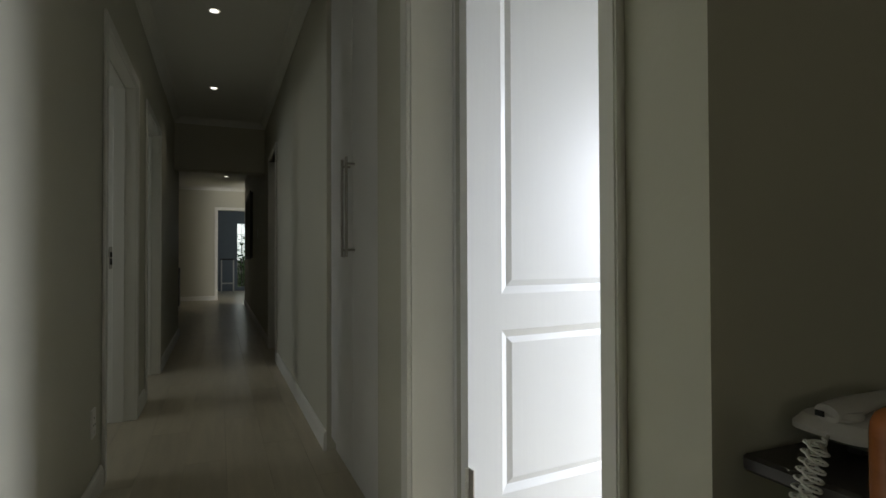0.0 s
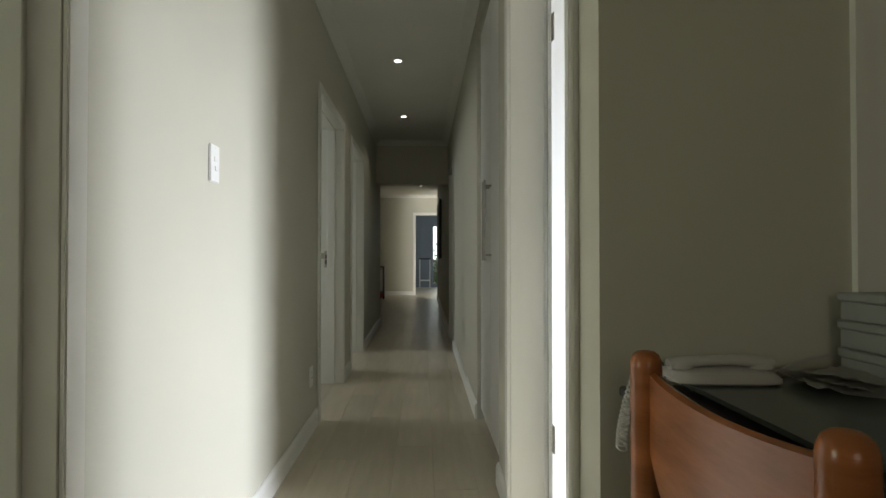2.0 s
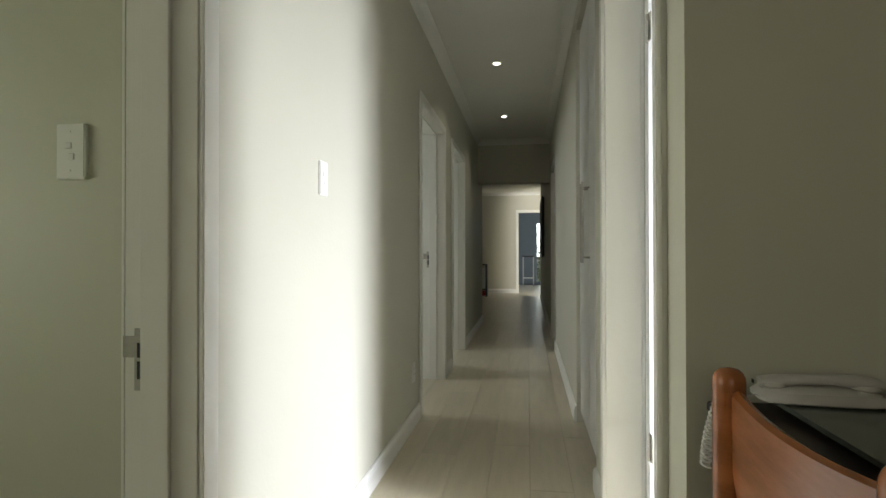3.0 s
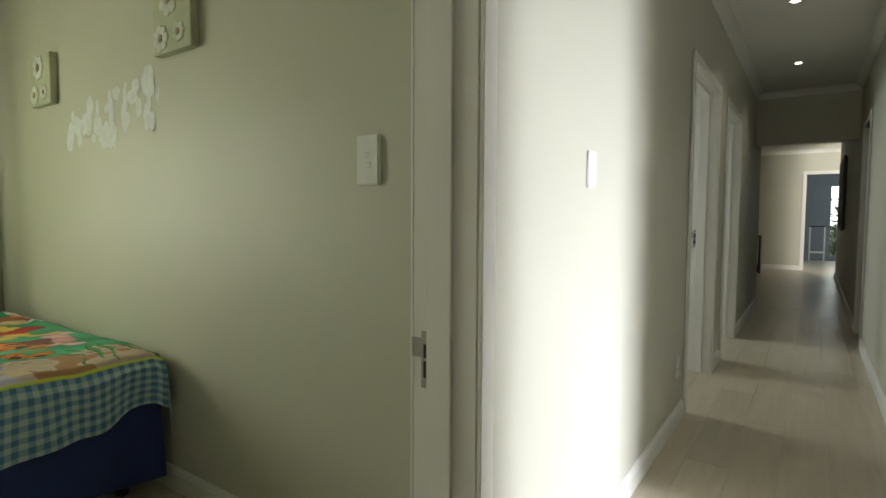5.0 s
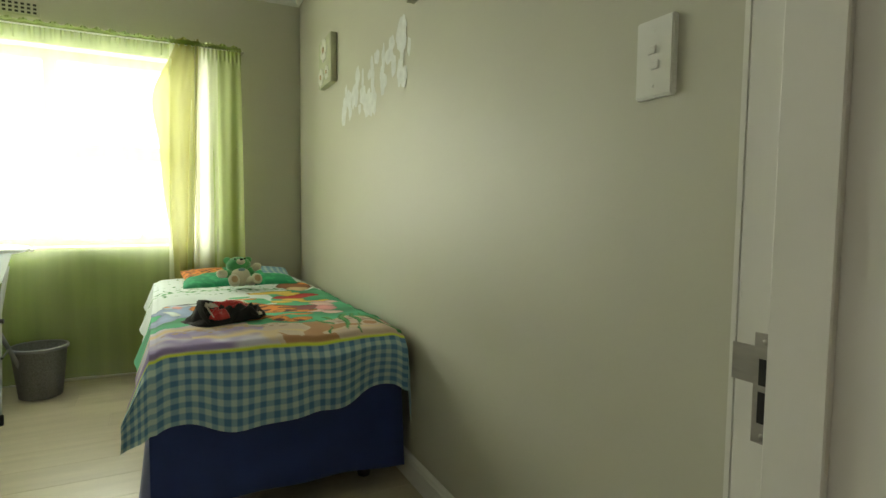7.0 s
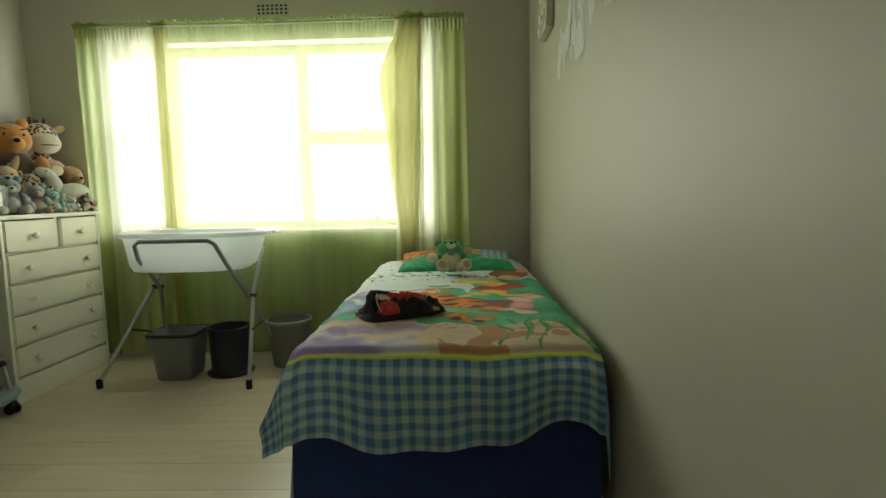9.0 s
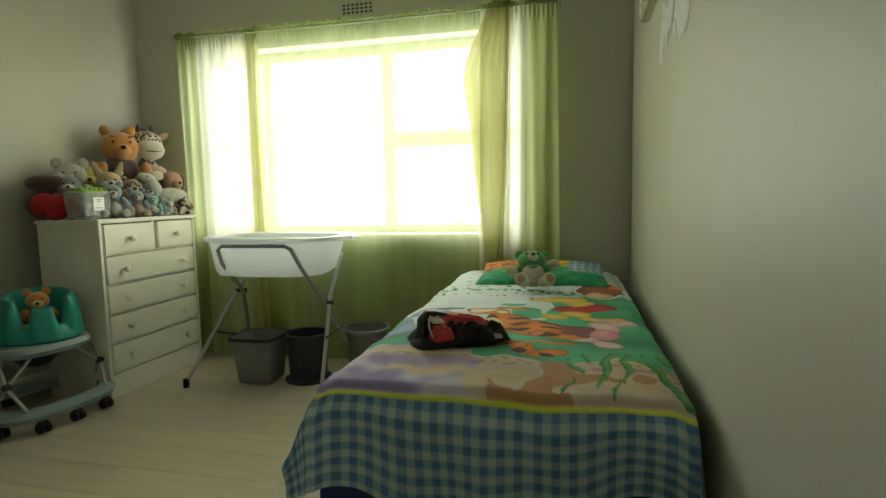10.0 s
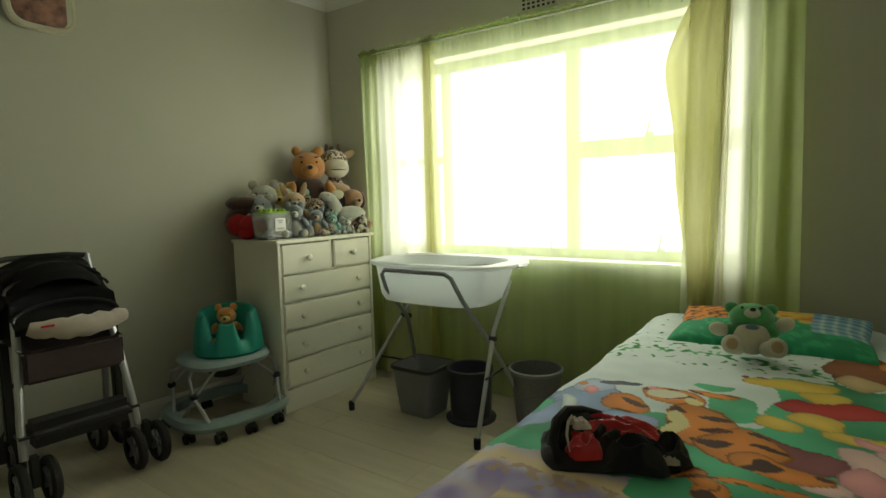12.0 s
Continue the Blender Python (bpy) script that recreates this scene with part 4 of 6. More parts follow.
toy("toy_bear", "small brown and cream plush bear near the corner", (-3.90, -1.535, FZ), 40, seated(P_BROWN, P_CREAM, 0.42))
toy("toy_bear", "tiny off white plush bear beside the green one", (-3.80, -1.54, FZ), 25, seated(P_WHITE, P_WHITE, 0.36))
toy("toy_bear", "mint green plush bear peeping between the toys", (-3.655, -1.82, FZ), 20, seated(P_TEAL, P_TEAL, 1.05))
toy("toy_bear", "grey and tan plush bear lying against the box", (-3.475, -1.63, FZ), 20, seated(P_GREY, P_WHITE, 0.75))
toy("toy_cushion", "folded dark brown furry cushion on the drawers", (-3.33, -1.90, FZ), 0, [(P_BROWN, (0, 0, 0.20), (0.10, 0.06, 0.045)), (P_BROWN, (0.02, 0.0, 0.09), (0.09, 0.07, 0.09))])
toy("toy_heart", "shiny red plush heart beside the plastic box", (-3.285, -1.80, FZ), 0,
    [(REDCLOTH, (-0.03, 0.02, 0.075), (0.080, 0.05, 0.060)), (REDCLOTH, (0.05, 0.0, 0.080), (0.065, 0.05, 0.062)), (REDCLOTH, (0.0, 0.02, 0.04), (0.05, 0.045, 0.04))])

bx = thing("storage_box", "clear plastic box of blocks with a bumpy green lid", "storage box", (-3.338, -1.655, FZ), 2)
CLEAR = mat("frosted_clear_plastic", (0.92, 0.94, 0.94), 0.15, trans=0.8, vary=0.02)
bm = bmesh.new()
bm_lathe(bm, [(0.062, 0.0), (0.068, 0.004), (0.078, 0.13), (0.082, 0.135), (0.082, 0.14), (0.073, 0.14), (0.066, 0.02), (0.02, 0.015)], 24, None, 1.25, 0.85, 6)
part("box", bm, CLEAR, bx)
bm = bmesh.new()
bm_lathe(bm, [(0.070, 0.1405), (0.076, 0.143), (0.07, 0.15), (0.02, 0.151)], 24, None, 1.15, 0.8, 6)
lid_ = part("lid", bm, plush("lime_plastic", (0.32, 0.55, 0.05)), bx, "lime green studded lid")
for i in range(5):
    for j in (-1, 1):
        bm = bmesh.new()
        bm_lathe(bm, [(0.013, 0.151), (0.013, 0.165), (0.010, 0.167)], 12, pose(-0.06 + i * 0.03, j * 0.022, 0))
        part("stud", bm, lid_.data.materials[0], lid_)
bm = boxes(((-0.035, 0.0662, 0.045), (0.035, 0.0672, 0.115)))
lb = part("label", bm, WHITEPL, bx, "white paper label with printed bars")
for dz, w_ in ((0.103, 0.02), (0.092, 0.012), (0.06, 0.024)):
    part("print", boxes(((-w_, 0.0673, dz - 0.003), (w_, 0.0677, dz + 0.003))), P_GREY, lb)
for i in range(10):
    rr = random.Random(i)
    bm = boxes(((-0.016, -0.012, -0.01), (0.016, 0.012, 0.01)))
    bm_bevel(bm, 0.002, 1)
    q = part("toy_block", bm, (P_GREEN, P_YELLOW, P_BLUE, REDCLOTH)[i % 4], bx)
    q.matrix_basis = pose(rr.uniform(-0.055, 0.055), rr.uniform(-0.03, 0.03), 0.032 + 0.02 * (i // 5), 0, 0, rr.uniform(0, 90))

# ---- bed ----
BX0, BX1, BY0, BY1, BZ = -4.0, -2.12, 0.24, 1.055, 0.60
bed = thing("bed", "single divan bed with a navy valance and a printed duvet", "bed")
bm = boxes(((BX0, BY0 + 0.02, 0.12), (BX1 - 0.02, BY1 - 0.01, 0.38)))
bm_bevel(bm, 0.02, 3)
part("base", bm, BLUECLOTH, bed)
bm = boxes(((BX0, BY0 + 0.012, 0.38), (BX1 - 0.014, BY1 - 0.006, 0.565)))
bm_bevel(bm, 0.04, 4)
part("mattress", bm, BEIGECLOTH, bed)
for x in (BX0 + 0.1, BX1 - 0.12):
    for y in (BY0 + 0.09, BY1 - 0.1):
        bm = bmesh.new()
        bm_lathe(bm, [(0.022, 0), (0.03, 0.03), (0.032, 0.12)], 14, pose(x, y, 0))
        part("leg", bm, BROWNCLOTH, bed, "dark turned wooden leg")


def cloth_strip(name, path, z_top, z_bot, material, parent, label, wav, seed, out=0.02):
    """A hanging strip with soft folds along a line of points."""
    rnd = random.Random(seed)
    bm = bmesh.new()
    seg, rows = [], 14
    L = 0.0
    pts = [Vector(p) for p in path]
    for a, b in zip(pts, pts[1:]):
        n = max(2, int((b - a).length / 0.02))
        for i in range(n):
            seg.append((a.lerp(b, i / n), Vector(((b - a).y, -(b - a).x, 0)).normalized(), L + (b - a).length * i / n))
        L += (b - a).length
    seg.append((pts[-1], seg[-1][1], L))
    grid = []
    for j in range(rows + 1):
        v = j / rows
        row = []
        for p, nrm, s in seg:
            f = (math.sin(s * 11 + seed) + 0.6 * math.sin(s * 23 + 2 * seed) + 0.5 * noise.noise(Vector((s * 6, v, seed)))) * wav * v
            zb = z_bot(s) if callable(z_bot) else z_bot
            row.append(bm.verts.new(p + nrm * (out * v + f) + Vector((0, 0, z_top + (zb - z_top) * v))))
        grid.append(row)
    for a, b in zip(grid, grid[1:]):
        for i in range(len(seg) - 1):
            bm.faces.new((a[i], a[i + 1], b[i + 1], b[i]))
    o = part(name, bm, material, parent, label)
    return o


cloth_strip("valance", [(BX0, BY0 - 0.012, 0), (BX1 - 0.01, BY0 - 0.020, 0), (BX1 - 0.010, BY0 - 0.008, 0), (BX1 - 0.010, BY1 - 0.10, 0), (BX1 - 0.012, BY1 + 0.012, 0)], 0.40,
            lambda s: 0.075 + 0.02 * math.sin(s * 3.1 + 1), BLUECLOTH, bed, "navy blue gathered valance", 0.009, 2.0, 0.03)

# duvet: a draped sheet with a printed top and a checked turn-over
PRINT = bpy.data.materials.new("duvet_print")
PRINT.use_nodes = True
_nt = PRINT.node_tree
_b = _nt.nodes["Principled BSDF"]
_b.inputs["Roughness"].default_value = 0.85
_b.inputs["Sheen Weight"].default_value = 0.04
_b.inputs["Specular IOR Level"].default_value = 0.25
_at = _nt.nodes.new("ShaderNodeAttribute")
_at.attribute_name = "print"
_tc = _nt.nodes.new("ShaderNodeTexCoord")
_n = _nt.nodes.new("ShaderNodeTexNoise")
_n.inputs["Scale"].default_value = 420
_mr = _nt.nodes.new("ShaderNodeMapRange")
_mr.inputs[3].default_value, _mr.inputs[4].default_value = 0.9, 1.1
_vm = _nt.nodes.new("ShaderNodeVectorMath")
_vm.operation = "SCALE"
_bp = _nt.nodes.new("ShaderNodeBump")
_bp.inputs["Strength"].default_value, _bp.inputs["Distance"].default_value = 0.25, 0.001
_nt.links.new(_tc.outputs["Object"], _n.inputs["Vector"])
_nt.links.new(_n.outputs[0], _mr.inputs[0])
_nt.links.new(_at.outputs["Color"], _vm.inputs[0])
_nt.links.new(_mr.outputs[0], _vm.inputs["Scale"])
_nt.links.new(_vm.outputs[0], _b.inputs["Base Color"])
_nt.links.new(_n.outputs[0], _bp.inputs["Height"])
_nt.links.new(_bp.outputs[0], _b.inputs["Normal"])

GREEN_, DKGREEN, WHITE_, LAV, TANB, BRN, ORG, CRM, YEL, RED_, PNK, BLU, LIME = (
    (0.08, 0.40, 0.22), (0.03, 0.22, 0.07), (0.66, 0.74, 0.76), (0.40, 0.36, 0.58), (0.62, 0.46, 0.26), (0.26, 0.09, 0.04), (0.72, 0.25, 0.05),
    (0.74, 0.66, 0.34), (0.74, 0.52, 0.10), (0.50, 0.045, 0.04), (0.74, 0.34, 0.36), (0.30, 0.40, 0.62), (0.70, 0.78, 0.10))


MAROON, ROSE, PALEB = (0.26, 0.09, 0.10), (0.76, 0.52, 0.50), (0.46, 0.54, 0.70)


def print_color(x, y):
    """The printed picture, as plain patches: x along the bed, y across it."""
    wx = x + 0.03 * noise.noise(Vector((x * 9, y * 9, 1))) + 0.005 * noise.noise(Vector((x * 30, y * 30, 2)))
    wy = y + 0.03 * noise.noise(Vector((x * 9, y * 9, 5))) + 0.005 * noise.noise(Vector((x * 30, y * 30, 7)))

    def ell(cx, cy, rx, ry, turn=0.0):
        c, s = math.cos(radians(turn)), math.sin(radians(turn))
        dx, dy = wx - cx, wy - cy
        return ((dx * c + dy * s) / rx) ** 2 + ((-dx * s + dy * c) / ry) ** 2

    stripe = math.sin(wx * 95 + 4 * noise.noise(Vector((x * 8, y * 8, 3)))) + 0.5 * math.sin(wy * 60)
    col = GREEN_
    leaf = noise.noise(Vector((x * 38, y * 38, 9)))
    if wx < -3.25:
        band_ = math.exp(-((wx + 3.37 - 0.05 * math.sin(wy * 9)) / 0.055) ** 2)
        col = WHITE_ if leaf < 0.46 - 0.42 * band_ else (DKGREEN if leaf > 0.25 else (0.16, 0.46, 0.22))
    elif wx < -2.80 and wy < 0.74:
        col = tuple(q * (1 + 0.10 * noise.noise(Vector((x * 7, y * 7, 40)))) for q in WHITE_)
    if ell(-2.92, 0.67, 0.10, 0.05, 20) < 1 or ell(-3.06, 0.60, 0.03, 0.05) < 1:
        col = GREEN_
    if wx > -2.45:
        k = wx + 2.45 - 0.10 * (wy - 0.4)
        cloud = noise.noise(Vector((x * 5, y * 7, 12))) + 0.4 * noise.noise(Vector((x * 14, y * 16, 15)))
        violet, sand, mist = (0.30, 0.24, 0.50), (0.66, 0.52, 0.32), (0.58, 0.56, 0.70)
        w_ = min(1.0, max(0.0, 0.5 + 3.0 * cloud))
        col = tuple(p_ * (1 - w_) + q_ * w_ for p_, q_ in zip(violet, mist))
        band = math.exp(-((k - 0.05 - 0.05 * cloud) / 0.035) ** 2) + math.exp(-((k - 0.20 - 0.10 * cloud) / 0.03) ** 2) * (1 if wy > 0.35 else 0.3)
        if wy > 0.6:
            band = max(band, 0.75)
        band = min(1.0, band)
        col = tuple(p_ * (1 - band) + q_ * band for p_, q_ in zip(col, sand))
        if k > 0.06 + 0.05 * cloud and k < 0.13 + 0.06 * cloud and leaf > 0.12 and wy > 0.25:
            col = (0.44, 0.31, 0.24)
        if wy > 0.55 and k < 0.05 + 0.08 * cloud:
            col = GREEN_
        if wy > 0.62 and cloud > 0.12 and k > 0.04:
            col = (0.46, 0.25, 0.13)
        lean = wy + 0.25 * (k - 0.1) * math.sin(int(wy * 16) * 2.3)
        if wy > 0.80 and k < 0.20 + 0.08 * math.sin(wy * 50) and math.sin(lean * 100) > 0.35:
            col = DKGREEN if math.sin(lean * 200 + 1) > -0.2 else (0.12, 0.36, 0.12)
    if col is GREEN_:
        w_ = 0.75 + 0.55 * (0.5 + noise.noise(Vector((x * 6, y * 6, 20))))
        col = tuple(q * w_ for q in GREEN_)
    scenery = ((-3.43, 0.95, 0.16, 0.10, 0, BRN), (-3.30, 0.93, 0.06, 0.05, 20, TANB), (-3.50, 1.02, 0.05, 0.04, 0, ORG), (-2.71, 0.80, 0.055, 0.11, -15, MAROON), (-3.62, 0.90, 0.08, 0.06, 0, TANB))
    donkey = ((-2.78, 0.33, 0.15, 0.085, 10, BLU), (-2.66, 0.27, 0.09, 0.05, -20, BLU), (-2.71, 0.46, 0.06, 0.07, 30, BLU), (-2.90, 0.31, 0.075, 0.06, 10, PALEB), (-2.86, 0.32, 0.040, 0.022, 20, PNK),
              (-2.91, 0.27, 0.022, 0.016, 0, ORG), (-2.965, 0.37, 0.022, 0.055, 15, (0.07, 0.08, 0.12)), (-2.75, 0.30, 0.05, 0.02, 30, WHITE_))
    bear = ((-3.19, 0.78, 0.050, 0.115, 12, YEL), (-3.13, 0.86, 0.045, 0.06, 0, YEL), (-3.04, 0.87, 0.060, 0.135, 12, RED_), (-2.945, 0.845, 0.065, 0.050, 0, YEL), (-2.87, 0.76, 0.050, 0.045, -20, YEL),
            (-2.88, 0.92, 0.035, 0.085, 10, YEL), (-3.20, 0.665, 0.014, 0.014, 0, BRN), (-3.22, 0.72, 0.008, 0.02, 0, BRN))
    piglet = ((-2.75, 0.93, 0.075, 0.055, 20, ROSE), (-2.66, 0.92, 0.065, 0.050, 0, PNK), (-2.83, 0.99, 0.06, 0.045, 0, ROSE), (-2.59, 0.86, 0.028, 0.050, 10, ROSE), (-2.56, 0.92, 0.030, 0.040, 0, ROSE), (-2.87, 0.94, 0.045, 0.022, 40, PNK))
    for cx, cy, rx, ry, tn, c in scenery + donkey + bear + piglet:
        e = ell(cx, cy, rx, ry, tn)
        if e < 1.0:
            sh = 1.12 - 0.32 * e + 0.10 * noise.noise(Vector((x * 20, y * 20, 30)))
            col = tuple(q * sh for q in c) if e < 0.90 or rx * ry < 0.0012 else tuple(q * 0.5 for q in c)
    tiger = ((-2.82, 0.43, 0.060, 0.055, 20), (-2.92, 0.53, 0.055, 0.095, -25), (-2.99, 0.61, 0.028, 0.06, 0), (-2.78, 0.62, 0.120, 0.085, 25), (-2.70, 0.71, 0.085, 0.080, 0), (-2.64, 0.52, 0.065, 0.055, 0),
             (-2.525, 0.60, 0.042, 0.075, 10), (-2.63, 0.78, 0.038, 0.10, -10), (-2.465, 0.685, 0.030, 0.035, 0), (-2.445, 0.755, 0.020, 0.065, 12), (-2.525, 0.745, 0.018, 0.085, 12), (-2.49, 0.665, 0.035, 0.018, 60))
    for cx, cy, rx, ry, tn in tiger:
        e = ell(cx, cy, rx, ry, tn)
        if e < 1.0:
            sh = 1.15 - 0.40 * e
            col = tuple(q * sh for q in ORG) if stripe < 0.72 else (0.10, 0.05, 0.04)
            if e > 0.88:
                col = tuple(q * 0.4 for q in ORG)
    for cx, cy, rx, ry, tn, c in ((-2.71, 0.565, 0.100, 0.026, -14, CRM), (-2.80, 0.56, 0.03, 0.03, 0, CRM), (-2.93, 0.51, 0.030, 0.050, -10, (0.70, 0.66, 0.50)), (-2.965, 0.475, 0.016, 0.024, 0, PNK), (-2.90, 0.585, 0.014, 0.03, 0, CRM)):
        if ell(cx, cy, rx, ry, tn) < 1:
            col = c
    return col


def check_color(u, v):
    a, b = (u % 0.038) < 0.019, (v % 0.038) < 0.019
    return (0.10, 0.24, 0.46) if a and b else ((0.28, 0.46, 0.58) if a or b else (0.55, 0.68, 0.66))


bm = bmesh.new()
lay = bm.verts.layers.float_color.new("print")
ex = 0.0046
nx = int(1.93 / ex)
sec = []            # across the bed: overhang on the open side, the top, the short wall side
drop_l, drop_r, drop_f = 0.16, 0.10, 0.212
ny = int((drop_l + (BY1 - BY0) + drop_r) / ex)
nf = int(drop_f / ex)
grid = []
for i in range(nx + nf + 1):
    a = i * ex
    row = []
    for j in range(ny + 1):
        b = j * ex - drop_l
        xt = BX0 - 0.02 + a
        f_over = max(0.0, xt - BX1)
        l_over = max(0.0, -b)
        r_over = max(0.0, b - (BY1 - BY0))
        x, y = min(xt, BX1), min(max(BY0 + b, BY0), BY1)
        w = noise.noise(Vector((xt * 4, b * 4, 0)))
        w2 = noise.noise(Vector((xt * 11, b * 11, 4)))
        z = BZ + 0.012 * w + 0.005 * w2
        # round the mattress edge
        ed = min(0.03, max(0, 0.03 - (BX1 - xt)) if xt < BX1 else 0.03)
        eb = max(0.0, 0.045 - min(b, (BY1 - BY0) - b)) if 0 < b < (BY1 - BY0) else 0.045
        z -= 0.35 * eb * (eb / 0.045)
        z -= 0.5 * ed * (ed / 0.03)
        col = print_color(xt, BY0 + b)
        fold = 0.024 * math.sin(b * 15 + 1.0 + 2.0 * w) + 0.012 * math.sin(b * 31 + 2) + 0.006 * w2
        if f_over > 0:
            z -= f_over * 0.97
            x += 0.012 + min(f_over, 0.05) * 0.6 + fold * (f_over / drop_f)
            if f_over < 0.012:
                col = LIME
            else:
                col = check_color(f_over - 0.012, b + 0.3)
        flare = 0.010 * math.sin(xt * 9) + 0.005 * math.sin(xt * 21 + 1)
        if l_over > 0:
            z -= l_over * 0.86
            y -= 0.014 + l_over * (0.30 + 0.16 * max(0.0, 1 - (BX1 + 0.2 - xt) / 0.5)) + flare * (l_over / drop_l)
            if f_over > 0:
                x += 0.08 * l_over
                z += 0.45 * min(l_over, f_over)
        if r_over > 0:
            z -= r_over * 0.95
            y = min(y + 0.012 + r_over * 0.12, 1.100 + (-1.6 - x) * 0.012)
        # uneven lower hem at the foot
        if f_over > 0:
            k = f_over / drop_f
            z += k * (0.030 * math.sin(b * 7.0 + 2.4) + 0.014 * math.sin(b * 19))
        vtx = bm.verts.new((x, y, z))
        vtx[lay] = (*col, 1)
        row.append(vtx)
    grid.append(row)
dv = thing("duvet", "printed childrens duvet with a blue checked edge on the bed", "duvet")
nt_ = sum(1 for i in range(nx + nf + 1) if BX0 - 0.02 + i * ex <= BX1)
for nm_, r0_, r1_, lb_ in (("printed_panel", 0, nt_, ""), ("piping", nt_, nt_ + 1, "yellow green piping"), ("checked_border", nt_ + 1, nx + nf, "blue and white checked cotton border")):
    bm2 = bmesh.new()
    la3 = bm2.verts.layers.float_color.new("print")
    gg = []
    for r_ in grid[r0_:r1_ + 1]:
        q_ = []
        for v_ in r_:
            w_ = bm2.verts.new(v_.co)
            w_[la3] = v_[lay]
            q_.append(w_)
        gg.append(q_)
    for p_, q_ in zip(gg, gg[1:]):
        for j in range(ny):
            bm2.faces.new((p_[j], p_[j + 1], q_[j + 1], q_[j]))
    part(nm_, bm2, PRINT, dv, lb_)
bm.free()

PILL = mat("green_pillow_cotton", (0.03, 0.26, 0.13), 0.85, vary=0.3, scale=7, bump=0.3, bump_scale=260)
pw = thing("pillow", "plump green pillow with orange patterned and checked corners", "pillow", (-3.72, 0.68, 0.628), 0)
for nm, mt, sx, sy, sz, oz in (("pillow_body", PILL, 0.20, 0.31, 0.042, 0.0),):
    bm = bmesh.new()
    la2 = bm.verts.layers.float_color.new("print")
    NU, NV = 48, 32
    g2 = []
    for s_ in (1, -1):
        gg = []
        for i in range(NV + 1):
            r_ = []
            for j in range(NU + 1):
                u, v = -1 + 2 * i / NV, -1 + 2 * j / NU
                h = (max(0.0, (1 - abs(u) ** 3) * (1 - abs(v) ** 3))) ** 0.55
                q = bm.verts.new((u * sx * (1 - 0.05 * (1 - abs(v)) ** 2), v * sy * (1 - 0.05 * (1 - abs(u)) ** 2), s_ * sz * h * (1 + 0.12 * noise.noise(Vector((u * 2.5, v * 3, 3)))) + oz))
                n_ = noise.noise(Vector((u * 6, v * 9, 2)))
                c_ = (0.03, 0.30, 0.15) if n_ < 0.15 else (0.05, 0.42, 0.20)
                if v < -0.25 and u < 0.1 + 0.3 * n_:
                    c_ = ORG if math.sin(u * 22 + v * 30 + 5 * n_) < 0.45 else (0.09, 0.045, 0.03)
                if v > 0.05 and v < 0.45 and u < -0.1 + 0.3 * n_:
                    c_ = YEL if n_ > -0.1 else ORG
                if v > 0.45 and u < 0.35:
                    c_ = check_color(u * sx + 1, v * sy + 1)
                q[la2] = (*c_, 1)
                r_.append(q)
            gg.append(r_)
        g2.append(gg)
        for p_, q_ in zip(gg, gg[1:]):
            for j in range(NU):
                bm.faces.new((p_[j], p_[j + 1], q_[j + 1], q_[j]) if s_ > 0 else (p_[j + 1], p_[j], q_[j], q_[j + 1]))
    bmesh.ops.remove_doubles(bm, verts=bm.verts, dist=0.0004)
    part(nm, bm, PRINT, pw)
pw.rotation_euler.y = radians(8)

toy("toy_bear", "green and cream plush bear propped on the pillow", (-3.42, 0.655, 0.606), -80,
    [(P_CREAM, (0, 0.012, 0.062), (0.058, 0.050, 0.058)), (P_GREEN, (0, -0.014, 0.072), (0.060, 0.046, 0.060)), (P_GREEN, (0, -0.006, 0.138), (0.072, 0.056, 0.050)),
     (P_CREAM, (0, 0.036, 0.148), (0.027, 0.026, 0.020)), (EYE, (0, 0.058, 0.160), (0.010, 0.006, 0.007)), (EYE, (-0.026, 0.036, 0.168), 0.005), (EYE, (0.030, 0.036, 0.168), 0.005),
     (P_GREEN, (-0.060, -0.01, 0.168), (0.022, 0.013, 0.020)), (P_GREEN, (0.060, -0.01, 0.168), (0.024, 0.013, 0.022)), (P_GREEN, (-0.062, -0.005, 0.098), (0.026, 0.026, 0.032), (0, 45, 0)),
     (P_CREAM, (-0.100, 0.005, 0.118), (0.032, 0.024, 0.024), (0, 25, 0)), (P_GREEN, (0.062, -0.005, 0.088), (0.026, 0.026, 0.028), (0, -60, 0)), (P_CREAM, (0.100, 0.005, 0.088), (0.034, 0.026, 0.025), (0, -10, 0)),
     (P_CREAM, (-0.050, 0.055, 0.028), (0.030, 0.052, 0.028), (0, 0, 20)), (P_CREAM, (0.050, 0.055, 0.028), (0.030, 0.052, 0.028), (0, 0, -15)),
     (P_CREAM, (-0.066, 0.098, 0.034), (0.032, 0.017, 0.034)), (P_CREAM, (0.064, 0.100, 0.034), (0.032, 0.017, 0.034)), (P_BLUE, (0, 0.050, 0.100), (0.020, 0.008, 0.011)),
     (P_TAN, (-0.066, 0.114, 0.036), (0.018, 0.003, 0.020)), (P_TAN, (0.064, 0.116, 0.036), (0.018, 0.003, 0.020))], 15).scale = (0.94, 0.92, 0.92)

# a crumpled garment: layered folded sheets
gm = thing("crumpled_shirt", "crumpled black and red garment lying on the duvet", "garment", (-2.53, 0.475, 0.603), 20)
gm.scale = (0.9, 0.9, 0.95)


